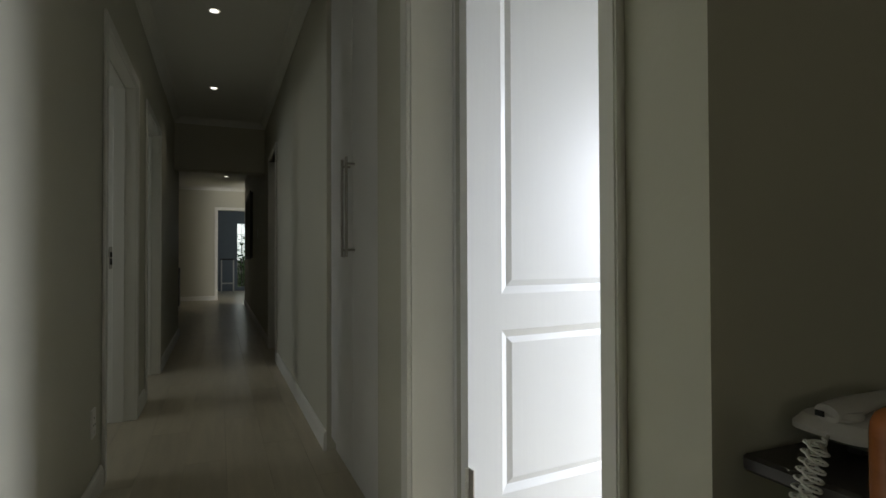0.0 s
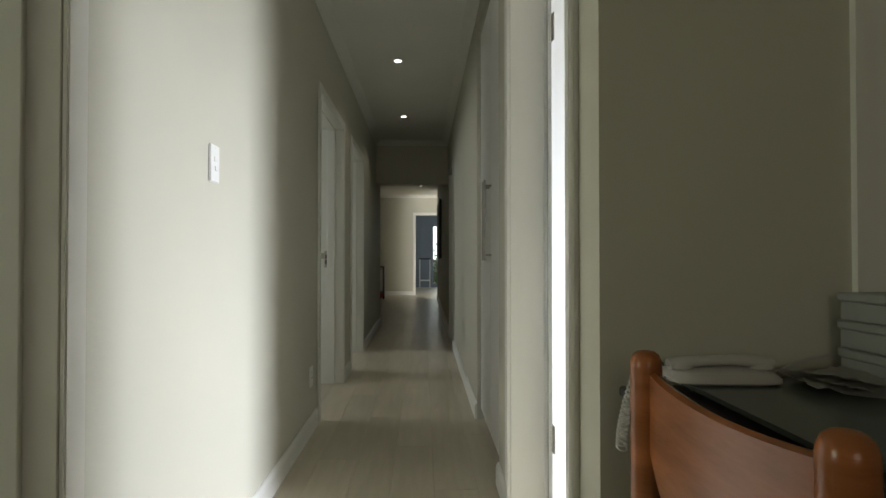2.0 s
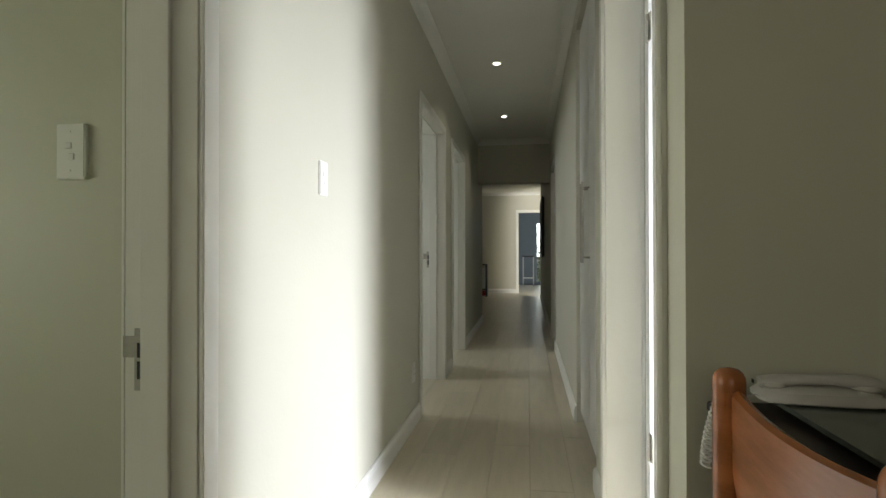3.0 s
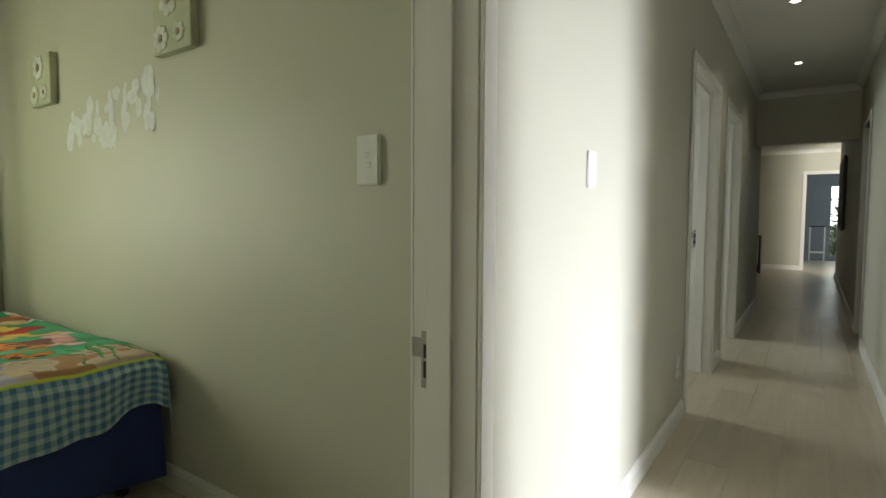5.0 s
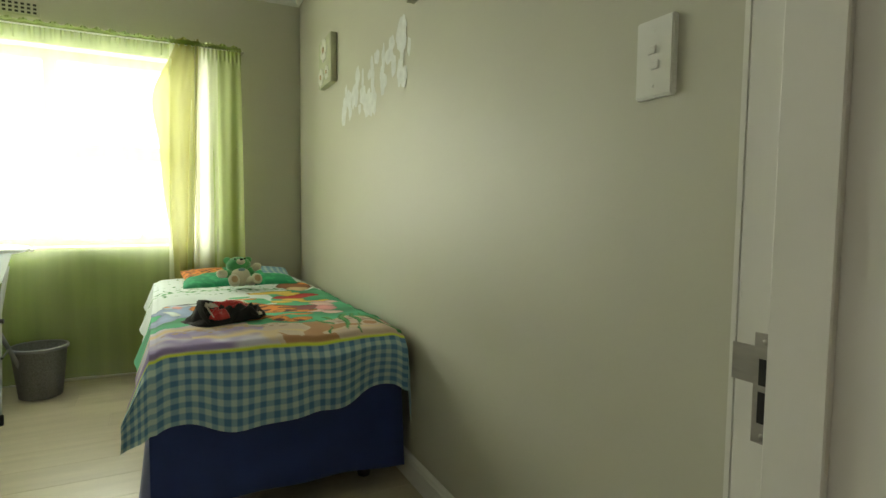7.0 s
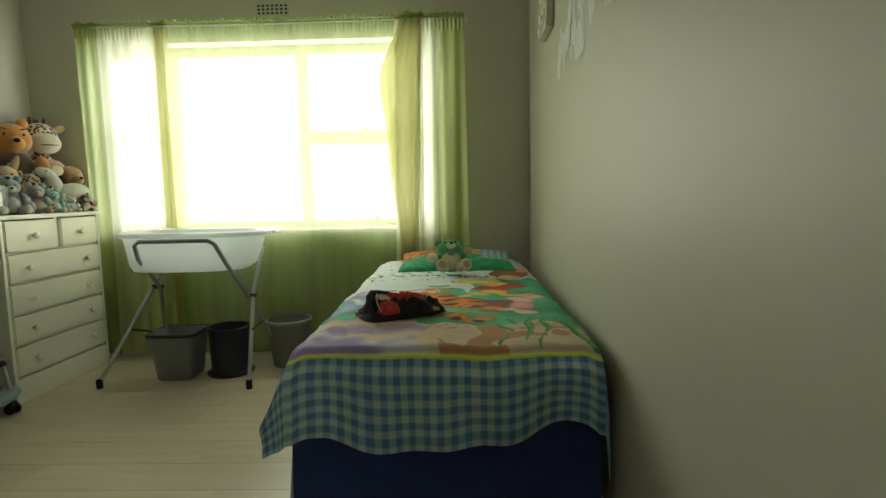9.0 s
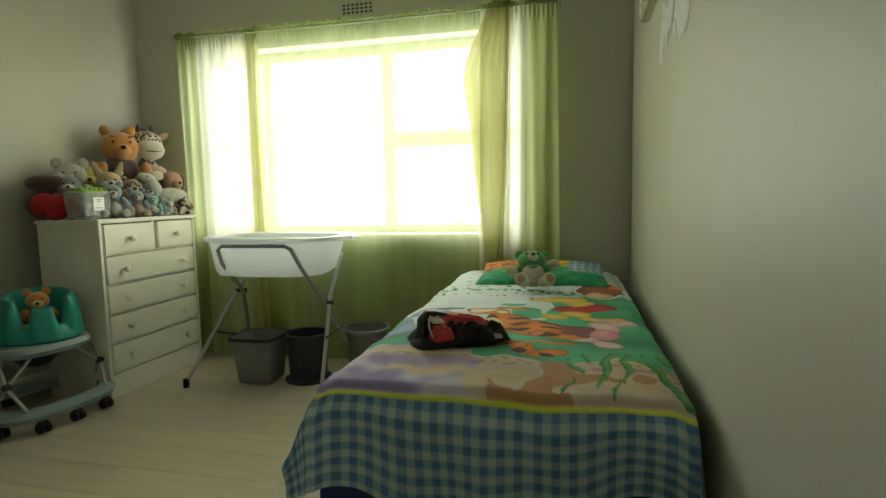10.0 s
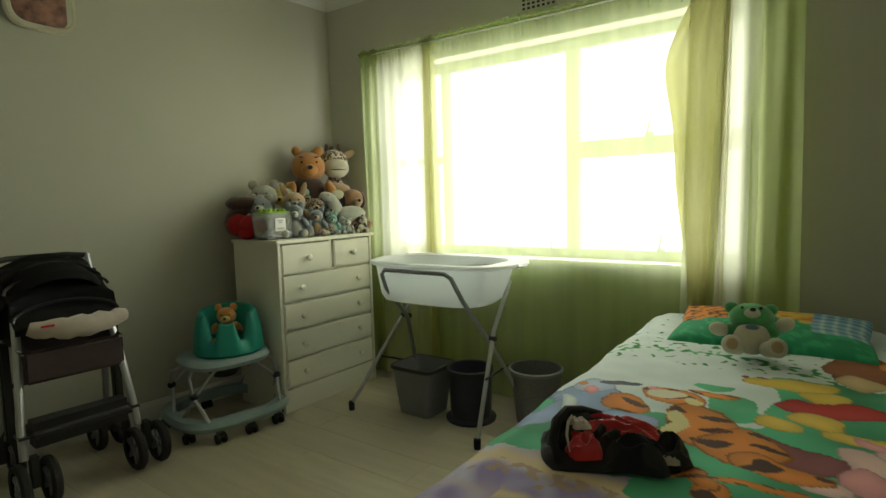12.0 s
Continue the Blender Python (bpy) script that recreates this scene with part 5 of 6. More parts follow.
def crumple(name, sx, sy, h, cx, cy, cz, seed, material, rot=0.0, label="", lift=0.0):
    """A thick rag: sharp creases run across a low mound with an uneven outline; lift raises its +y end."""
    bm = bmesh.new()
    n = 40
    gg = []
    for i in range(n + 1):
        r_ = []
        for j in range(n + 1):
            u, v = -1 + 2 * i / n, -1 + 2 * j / n
            k = max(0.0, 1 - (u ** 4 + v ** 4) ** 0.5) ** 0.55
            crease = 1 - abs(2 * noise.noise(Vector((u * 1.3 + v * 1.0, v * 0.8 - u * 0.7, seed)))) ** 1.1
            small = 1 - abs(2 * noise.noise(Vector((u * 2.0, v * 1.8 + u, seed + 9)))) ** 1.2
            z = h * k * (0.30 + 0.55 * crease + 0.28 * small + lift * v) + 0.0015 * noise.noise(Vector((u * 9, v * 9, seed))) * k
            ang = math.atan2(v, u)
            wob = 1 + 0.20 * noise.noise(Vector((math.cos(ang) * 1.4, math.sin(ang) * 1.4, seed))) - 0.13 * (u * u * v * v)
            r_.append(bm.verts.new((u * sx * wob, v * sy * wob, max(z, 0.0))))
        gg.append(r_)
    for p_, q_ in zip(gg, gg[1:]):
        for j in range(n):
            bm.faces.new((p_[j], p_[j + 1], q_[j + 1], q_[j]))
    o = part(name, bm, material, gm, label)
    o.matrix_basis = pose(cx, cy, cz, 0, 0, rot)


def rolled_edge(name, pts, r, material, label=""):
    bm = bmesh.new()
    bm_tube(bm, pts, r, 8, taper=[0.6 + 0.4 * math.sin(math.pi * i / (len(pts) - 1)) for i in range(len(pts))])
    part(name, bm, material, gm, label)


REDSATIN = mat("red_satin", (0.50, 0.010, 0.016), 0.30, vary=0.12, scale=9, bump=0.1, bump_scale=160, sheen=0.1)
crumple("lower_fold", 0.115, 0.155, 0.034, 0.0, 0.0, 0.0, 1, BLACKCLOTH, 10)
crumple("upper_fold", 0.080, 0.085, 0.062, -0.010, -0.055, 0.008, 5, BLACKCLOTH, 25)
crumple("front_fold", 0.060, 0.085, 0.058, 0.055, 0.045, 0.004, 17, BLACKCLOTH, -8)
crumple("sleeve", 0.060, 0.055, 0.048, 0.005, 0.130, 0.003, 11, BLACKCLOTH, 5)
crumple("red_panel", 0.042, 0.095, 0.036, -0.012, 0.025, 0.038, 8, REDSATIN, -10, "shiny red satin panel of the garment")
crumple("red_lining", 0.046, 0.040, 0.040, 0.060, -0.050, 0.020, 21, REDSATIN, 20, "dull red inner lining")
crumple("inner_collar", 0.030, 0.022, 0.016, 0.020, -0.060, 0.062, 13, BEIGECLOTH, 20, "beige inner collar")
crumple("cuff_print", 0.014, 0.024, 0.014, 0.060, 0.130, 0.012, 23, BEIGECLOTH, 10, "pale printed cuff")
rolled_edge("collar_roll", [(0.100, -0.105, 0.012), (0.070, -0.118, 0.042), (0.030, -0.112, 0.070), (-0.015, -0.092, 0.078), (-0.045, -0.055, 0.072), (-0.055, -0.01, 0.062)], 0.013, BLACKCLOTH)
rolled_edge("piping", [(0.092, -0.080, 0.030), (0.065, -0.088, 0.054), (0.035, -0.086, 0.072), (0.012, -0.078, 0.080)], 0.0035, BEIGECLOTH, "pale piping along the lining")

# ---- baby bath on a folding stand ----
tub = thing("baby_bath_stand", "white plastic baby bath on a folding grey metal stand", "baby bath", (-3.73, -0.79, 0))
bm = bmesh.new()
rings_ = []
for y0_, y1_, xr_, z_ in ((-0.30, 0.23, 0.13, 0.610), (-0.335, 0.28, 0.165, 0.615), (-0.352, 0.325, 0.185, 0.645), (-0.368, 0.365, 0.205, 0.77), (-0.372, 0.372, 0.212, 0.800),
                          (-0.385, 0.43, 0.238, 0.805), (-0.396, 0.455, 0.248, 0.815), (-0.394, 0.452, 0.246, 0.828), (-0.38, 0.43, 0.232, 0.833), (-0.355, 0.345, 0.205, 0.826),
                          (-0.335, 0.27, 0.182, 0.70), (-0.30, 0.21, 0.15, 0.634), (-0.22, 0.12, 0.08, 0.630)):
    ring_ = []
    for i in range(48):
        t = 2 * math.pi * i / 48
        c_, s_ = math.cos(t), math.sin(t)
        ring_.append(bm.verts.new((math.copysign(abs(c_) ** 0.62, c_) * xr_, (y0_ + y1_) / 2 + math.copysign(abs(s_) ** 0.62, s_) * (y1_ - y0_) / 2, z_)))
    rings_.append(ring_)
for a, b in zip(rings_, rings_[1:]):
    for i in range(48):
        bm.faces.new((a[i], a[(i + 1) % 48], b[(i + 1) % 48], b[i]))
bm.faces.new(rings_[0][::-1])
bm.faces.new(rings_[-1])
part("tub", bm, TUBWHITE, tub)
bm = boxes(((-0.05, 0.450, 0.808), (0.05, 0.474, 0.826)))
bm_bevel(bm, 0.008, 3)
part("grip", bm, WHITEPL, tub)
bm = bmesh.new()
bm_tube(bm, [(-0.13, -0.28, 0.10), (0.07, -0.19, 0.52), (0.185, -0.235, 0.69), (0.215, -0.232, 0.765), (0.222, -0.205, 0.788), (0.222, 0.165, 0.788), (0.215, 0.198, 0.768), (0.185, 0.24, 0.66), (0.07, 0.315, 0.45), (-0.12, 0.40, 0.10)], 0.011, 10)
part("front_tube", bm, GREYMETAL, tub)
bm = bmesh.new()
bm_tube(bm, [(0.235, -0.47, 0.03), (0.05, -0.24, 0.52), (-0.16, -0.16, 0.76), (-0.20, 0.18, 0.785), (-0.10, 0.34, 0.72), (0.05, 0.33, 0.50), (0.27, 0.36, 0.03)], 0.011, 10)
part("rear_tube", bm, SILVER, tub)
for p_, q_ in (((-0.08, -0.265, 0.34 - 0.12), (0.14, -0.35, 0.30)), ((-0.06, 0.345, 0.30), (0.18, 0.36, 0.30))):
    bm = bmesh.new()
    bm_tube(bm, [p_, q_], 0.006, 8)
    part("stay", bm, BLACKPL, tub)
for p_ in ((0.235, -0.47), (0.27, 0.36)):
    bm = bmesh.new()
    bm_lathe(bm, [(0.016, 0), (0.017, 0.045), (0.012, 0.05)], 12, pose(*p_, 0))
    part("rubber_foot", bm, RUBBER, tub)
for p_ in ((-0.13, -0.28), (-0.12, 0.40)):
    bm = bmesh.new()
    bm_lathe(bm, [(0.016, 0), (0.017, 0.105), (0.012, 0.11)], 12, pose(*p_, 0))
    part("rubber_foot", bm, RUBBER, tub)
for p_ in ((0.05, -0.215, 0.52), (0.07, 0.322, 0.465)):
    bm = bmesh.new()
    bm_tube(bm, [(p_[0], p_[1] - 0.03, p_[2]), (p_[0], p_[1] + 0.03, p_[2])], 0.012, 10)
    part("pivot", bm, BLACKPL, tub)


# ---- bins ----
def bin_(name, label, at, prof, material, rim=None, sx=1, sy=1, sq=0.0, rz=0):
    b = thing(name, label, "waste bin", at, rz, group="waste bins by the curtain")
    bm = bmesh.new()
    r0, r1, h = prof
    bm_lathe(bm, [(r0 * 0.9, 0), (r0, 0.006), (r1, h), (r1 - 0.004, h), (r0 - 0.004, 0.012), (r0 * 0.5, 0.01)], 36, None, sx, sy, sq)
    part("body", bm, material, b)
    bm = bmesh.new()
    bm_lathe(bm, [(r1 - 0.004, h - 0.014), (r1 + 0.006, h - 0.014), (r1 + 0.008, h), (r1 + 0.004, h + 0.004), (r1 - 0.004, h + 0.003)], 36, None, sx, sy, sq)
    bmesh.ops.delete(bm, geom=[f for f in bm.faces if len(f.verts) > 4], context="FACES_ONLY")
    part("rim", bm, rim or material, b)
    return b


b1 = bin_("waste_bin", "square grey plastic bin with a dark rim", (-3.69, -0.91, 0), (0.095, 0.125, 0.265), BINGREY, BLACKPL, 1, 1.05, 5)
b2 = bin_("waste_bin", "round dark blue plastic pedal bin without its lid", (-3.75, -0.645, 0.0), (0.105, 0.115, 0.27), BINDARK)
bm = bmesh.new()
bm_lathe(bm, [(0.13, 0.0), (0.132, 0.012), (0.108, 0.022)], 30)
part("foot_ring", bm, BINDARK, b2)
b3 = bin_("waste_bin", "round grey metal mesh bin beside the bed", (-3.88, -0.335, 0), (0.10, 0.13, 0.28), MESHGREY, GREYMETAL)

# ---- baby walker ----
wk = thing("baby_walker", "pale blue baby walker with a teal seat insert by the wall", "baby walker", (-3.045, -1.735, 0), -8)
wk.scale = (1.17, 1.08, 1.0)


def ring_pts(rx, ry, z, n=40, sq=0.9):
    e = 2 / (2 + sq)
    out = []
    for i in range(n):
        t = 2 * math.pi * i / n
        c, s = math.cos(t), math.sin(t)
        out.append((math.copysign(abs(c) ** e, c) * rx, math.copysign(abs(s) ** e, s) * ry, z))
    return out


def band(bm, rx, ry, w, z0, z1, n=48, sq=0.9):
    rs = [ring_pts(rx, ry, z0, n, sq), ring_pts(rx + 0.012, ry + 0.012, (z0 + z1) / 2, n, sq), ring_pts(rx, ry, z1, n, sq), ring_pts(rx - w, ry - w, z1, n, sq), ring_pts(rx - w, ry - w, z0, n, sq)]
    vs = [[bm.verts.new(p) for p in r] for r in rs]
    for k in range(5):
        a, b = vs[k], vs[(k + 1) % 5]
        for i in range(n):
            bm.faces.new((a[i], a[(i + 1) % n], b[(i + 1) % n], b[i]))


bm = bmesh.new()
band(bm, 0.245, 0.245, 0.045, 0.055, 0.105)
part("base_ring", bm, PALEBLUE, wk)
bm = bmesh.new()
band(bm, 0.172, 0.18, 0.08, 0.330, 0.375)
tray = part("tray", bm, PALEBLUE, wk)
bm = bmesh.new()
bm_lathe(bm, [(0.10, 0.34), (0.10, 0.31), (0.05, 0.25), (0.02, 0.24)], 24)
part("cloth_seat", bm, BLACKCLOTH, wk)
for sx_ in (-1, 1):
    for sy_ in (-1, 1):
        bm = bmesh.new()
        bm_tube(bm, [(sx_ * 0.15, sy_ * 0.05, 0.335), (sx_ * 0.19, sy_ * 0.10, 0.30), (sx_ * 0.19, sy_ * 0.13, 0.22), (sx_ * 0.16, sy_ * 0.20, 0.10)], 0.008, 8)
        part("leg", bm, SILVER, wk)
        bm = bmesh.new()
        bm_tube(bm, [(sx_ * 0.09, sy_ * 0.12, 0.32), (sx_ * 0.18, sy_ * 0.13, 0.22), (sx_ * 0.21, sy_ * 0.05, 0.10)], 0.007, 8)
        part("cross_brace", bm, SILVER, wk)
        bm = bmesh.new()
        bm_ball(bm, (sx_ * 0.187, sy_ * 0.13, 0.22), 0.018, 12)
        part("joint", bm, BLACKPL, wk)
for k, (x, y) in enumerate(((-0.22, 0.13), (-0.13, 0.235), (0.0, 0.245), (0.13, 0.235), (0.22, 0.13), (-0.22, -0.13), (0.22, -0.13), (0.0, -0.235))):
    c_ = part("castor", boxes(((x - 0.013, y - 0.015, 0.035), (x + 0.013, y + 0.015, 0.058))), BLACKPL, wk)
    for dx in (-0.013, 0.013):
        bm = bmesh.new()
        bm_tube(bm, [(x + dx - 0.006, y, 0.024), (x + dx + 0.006, y, 0.024)], 0.024, 18)
        part("wheel", bm, RUBBER, c_)
seat_ = thing("booster_seat", "moulded teal foam baby seat resting on the walker tray", "baby seat", (-3.065, -1.71, 0.3765), -36)
seat_.scale = (1.05, 1.05, 1.0)
bm = bmesh.new()
n = 108
prof_ = []
for i in range(n):
    t = 2 * math.pi * i / n
    c, s = math.cos(t), math.sin(t)
    off_ = math.degrees(math.atan2(s, c)) - 90
    off_ = off_ + 360 if off_ < -180 else off_
    dip = math.exp(-((abs(off_) - 33) / 15) ** 4)
    hump = math.exp(-(off_ / 17) ** 4)
    top = 0.195 + 0.04 * (0.5 - 0.5 * s) - 0.035 * hump
    prof_.append((c, s, top * (1 - dip) + 0.072 * dip))


def lev(f, r, k):
    return [bm.verts.new((c * r, s * r * 0.92, top * f + k)) for c, s, top in prof_]


rings_ = [lev(0, 0.158, 0.0), lev(0, 0.168, 0.012), lev(0.55, 0.158, 0.0), lev(0.88, 0.143, 0.0), lev(0.98, 0.134, 0.003), lev(1.0, 0.124, 0.004), lev(0.98, 0.113, 0.003), lev(0.86, 0.104, 0.0), lev(0.4, 0.092, 0.01), lev(0.0, 0.075, 0.035)]
for a, b in zip(rings_, rings_[1:]):
    for i in range(n):
        bm.faces.new((a[i], a[(i + 1) % n], b[(i + 1) % n], b[i]))
bm.faces.new(rings_[0][::-1])
bm.faces.new(rings_[-1])
part("foam_seat", bm, TEAL, seat_)
toy("toy_lion", "small orange plush toy tucked in the teal seat", (-3.07, -1.725, 0.414), 20, seated(P_ORANGE, P_YELLOW, 0.78))

# ---- stroller ----
st = thing("stroller", "folded black and grey baby stroller standing by the wall", "stroller", (-2.335, -1.75, 0), -3)
st.scale = (1.08, 1.04, 1.0)


def dual_wheel(x, y, r=0.092):
    ax = part("wheel_fork", boxes(((x - 0.012, y - 0.02, r - 0.01), (x + 0.012, y + 0.02, r + 0.11))), BLACKPL, st)
    for dx in (-0.045, 0.045):
        bm = bmesh.new()
        bm_lathe(bm, [(r * 0.70, -0.014), (r * 0.92, -0.016), (r, -0.008), (r, 0.008), (r * 0.92, 0.016), (r * 0.70, 0.014)], 28, pose(x + dx, y, r, 0, 90, 0))
        bmesh.ops.delete(bm, geom=[f for f in bm.faces if len(f.verts) > 4], context="FACES_ONLY")
        w_ = part("wheel", bm, RUBBER, st)
        bm = bmesh.new()
        for k in range(6):
            m_ = pose(x + dx, y, r, k * 60 + 10, 0, 0)
            bm_box(bm, (-0.008, -0.009, 0.01), (0.008, 0.009, r * 0.74), m_)
        bm_tube(bm, [(x + dx - 0.014, y, r), (x + dx + 0.014, y, r)], 0.018, 14)
        part("rim", bm, BINGREY, w_)


for x in (-0.215, 0.165):
    dual_wheel(x, 0.14)
for x in (-0.19, 0.19):
    dual_wheel(x, -0.20)
for s_ in (-1, 1):
    bm = bmesh.new()
    bm_tube(bm, [(s_ * 0.19, 0.13, 0.19), (s_ * 0.185, 0.10, 0.32), (s_ * 0.165, 0.06, 0.55), (s_ * 0.15, 0.0, 0.70)], 0.014, 10)
    part("front_tube", bm, SILVER, st)
    bm = bmesh.new()
    bm_tube(bm, [(s_ * 0.19, -0.20, 0.16), (s_ * 0.18, -0.14, 0.5), (s_ * 0.175, -0.18, 0.80), (s_ * 0.17, -0.22, 0.93)], 0.013, 10)
    part("rear_tube", bm, GREYMETAL, st)
    bm = boxes(((s_ * 0.185 - 0.016, -0.06, 0.22), (s_ * 0.185 + 0.016, -0.02, 0.62)))
    bm_bevel(bm, 0.006, 2)
    part("side_bracket", bm, BLACKPL, st)
bm = bmesh.new()
bm_tube(bm, [(-0.17, -0.22, 0.925), (-0.10, -0.24, 0.935), (0.10, -0.24, 0.935), (0.17, -0.22, 0.925)], 0.013, 10)
part("push_handle", bm, BLACKPL, st)
bm = boxes(((-0.20, 0.02, 0.225), (0.20, 0.18, 0.325)))
bm_bevel(bm, 0.045, 5)
part("footrest", bm, BLACKPL, st)
bm = boxes(((-0.19, -0.20, 0.20), (0.19, -0.18, 0.22)), ((-0.19, -0.1, 0.42), (0.19, -0.085, 0.435)))
part("crossbar", bm, BLACKPL, st)
bm = bmesh.new()
nq = 24
gq = []
for i in range(nq + 1):
    u = -1 + 2 * i / nq
    r_ = []
    for j in range(13):
        v = j / 12
        y = 0.12 - 0.26 * v
        z = 0.60 - 0.10 * math.sin(math.pi * min(1, v * 1.1)) * (1 - u * u) + 0.01 * noise.noise(Vector((u * 4, v * 4, 0))) + 0.015 * v
        r_.append(bm.verts.new((u * 0.17, y, z)))
    gq.append(r_)
for p_, q_ in zip(gq, gq[1:]):
    for j in range(12):
        bm.faces.new((p_[j], p_[j + 1], q_[j + 1], q_[j]))
bmesh.ops.solidify(bm, geom=bm.faces[:], thickness=0.03)
part("seat", bm, BROWNCLOTH, st)
bm = boxes(((-0.165, 0.095, 0.47), (0.165, 0.125, 0.60)))
bm_bevel(bm, 0.013, 3)
part("leg_flap", bm, BROWNCLOTH, st)
bm = boxes(((-0.172, -0.20, 0.58), (0.172, -0.10, 0.90)))
bm_bevel(bm, 0.03, 3)
part("backrest", bm, BLACKCLOTH, st)
bm = bmesh.new()
rg = []
for k in range(9):
    t = k / 8
    ang = radians(-15 + 100 * t)
    w_ = 0.195 - 0.01 * t
    rg.append([bm.verts.new((math.sin(a_) * w_, -0.20 + 0.26 * math.sin(ang) * (0.3 + 0.7 * math.cos(a_)), 0.70 + 0.24 * math.cos(a_) * (1 - 0.25 * t) + 0.02 * math.sin(k * 2.2)))
               for a_ in [radians(-95 + 190 * q / 20) for q in range(21)]])
for a, b in zip(rg, rg[1:]):
    for i in range(20):
        bm.faces.new((a[i], a[i + 1], b[i + 1], b[i]))
bmesh.ops.solidify(bm, geom=bm.faces[:], thickness=0.006)
part("canopy", bm, BLACKCLOTH, st)
bm = bmesh.new()
pts_ = [(-0.175 + 0.315 * i / 14, 0.12 + 0.03 * math.sin(math.pi * i / 14), 0.685 - 0.012 * math.sin(math.pi * i / 14) + 0.004 * math.sin(i * 1.9)) for i in range(15)]
bm_tube(bm, pts_, 0.044, 14, taper=[0.6 + 0.4 * math.sin(math.pi * i / 14) + 0.06 * math.sin(i * 2.1) for i in range(15)])
bb = part("bumper_pad", bm, BEIGECLOTH, st, "beige padded bumper bar cover")
part("tag", boxes(((0.075, 0.172, 0.694), (0.115, 0.176, 0.702))), REDCLOTH, bb)
bm = bmesh.new()
gq = []
for i in range(25):
    u = -1 + i / 12
    r_ = []
    for j in range(19):
        v = j / 18
        z = 0.655 + 0.285 * v ** 0.75 * (1 - 0.16 * u ** 4) + 0.012 * math.sin(v * 17 + 2 * u * u) * (1 - v * 0.5) + 0.008 * noise.noise(Vector((u * 3, v * 5, 2)))
        y = 0.105 - 0.05 * (1 - u * u) * math.sin(math.pi * v) - 0.26 * v ** 1.3 + 0.015 * math.sin(v * 17 + 1)
        r_.append(bm.verts.new((u * (0.178 - 0.02 * v), y, z)))
    gq.append(r_)
for p_, q_ in zip(gq, gq[1:]):
    for j in range(18):
        bm.faces.new((p_[j], p_[j + 1], q_[j + 1], q_[j]))
bmesh.ops.solidify(bm, geom=bm.faces[:], thickness=0.012)
part("hood_fabric", bm, BLACKCLOTH, st, "folded black hood fabric with soft creases")
for k, (zt_, yt_) in enumerate(((0.76, 0.075), (0.86, -0.01))):
    bm = bmesh.new()
    bm_tube(bm, [(0.172 * math.sin(a_), yt_ - 0.03 * math.cos(a_), zt_ - 0.05 + 0.06 * math.cos(a_)) for a_ in [radians(-90 + 15 * q) for q in range(13)]], 0.006, 8)
    part("hood_rib", bm, BLACKPL, st)

# ---- wall things in the bedroom ----
ARTB = mat("pale_green_canvas", (0.50, 0.52, 0.38), 0.9, vary=0.08, scale=10, bump=0.2, bump_scale=200)
ARTW = mat("white_applique", (0.70, 0.70, 0.64), 0.85, vary=0.06, scale=14)


def ywall(x):
    return 1.08 + (-x - 0.675) * 0.0197


def art(label, x, z, w, h, seed):
    a = thing("wall_canvas", label, "wall art", (x, ywall(x) - 0.001, z), -1.13, group="small canvases over the bed")
    bm = boxes(((-w / 2, -0.035, -h / 2), (w / 2, 0, h / 2)))
    bm_bevel(bm, 0.003, 1)
    part("canvas", bm, ARTB, a)
    rnd = random.Random(seed)
    for k, (cx, cz, r) in enumerate(((-0.28, -0.28, 0.24), (0.2, -0.26, 0.18), (-0.05, 0.25, 0.3))):
        bm = bmesh.new()
        for q in range(7):
            t = q * 6.28 / 7
            bm_ball(bm, (cx * w + math.cos(t) * r * w * 0.55, -0.037, cz * h + math.sin(t) * r * h * 0.55), (r * w * 0.32, 0.006, r * h * 0.3), 10)
        f_ = part("flower", bm, ARTW, a)
        bm = bmesh.new()
        bm_ball(bm, (cx * w, -0.041, cz * h), (r * w * 0.22, 0.005, r * h * 0.22), 10)
        part("flower_centre", bm, P_TAN, f_)


art("pale green canvas with raised white flowers", -1.99, 1.925, 0.27, 0.27, 1)
art("pale green canvas with cream figures nearer the window", -3.30, 1.86, 0.26, 0.26, 2)

# thin peeled patches of a removed wall sticker
bm = bmesh.new()
rnd = random.Random(12)
for k in range(46):
    u = rnd.random()
    cx = -3.05 + 0.88 * u
    cz = 1.52 + 0.02 * u + rnd.uniform(0, 0.13 + 0.10 * u)
    if abs(u - 0.45) < 0.16 and rnd.random() < 0.5:
        cz = 1.50 + rnd.uniform(0, 0.03)
    rx, rz_ = rnd.uniform(0.018, 0.05), rnd.uniform(0.02, 0.06)
    n = 16
    yb = ywall(cx) - 0.0012 - 0.00003 * k
    c0 = bm.verts.new((cx, yb, cz))
    ring_ = []
    for i in range(n):
        t = 6.283 * i / n
        rr = 1 + 0.45 * noise.noise(Vector((math.cos(t) * 1.5, math.sin(t) * 1.5, k)))
        px = cx + math.cos(t) * rx * rr
        ring_.append(bm.verts.new((px, ywall(px) - 0.0012 - 0.00003 * k, cz + math.sin(t) * rz_ * rr)))
    for i in range(n):
        bm.faces.new((c0, ring_[i], ring_[(i + 1) % n]))
solid("wall_patches", bm, mat("bare_filler_patch", (0.72, 0.74, 0.74), 0.7, vary=0.10, scale=25), "pale filler marks where a wall sticker peeled away", "wall marks", "stuff", smooth=False)

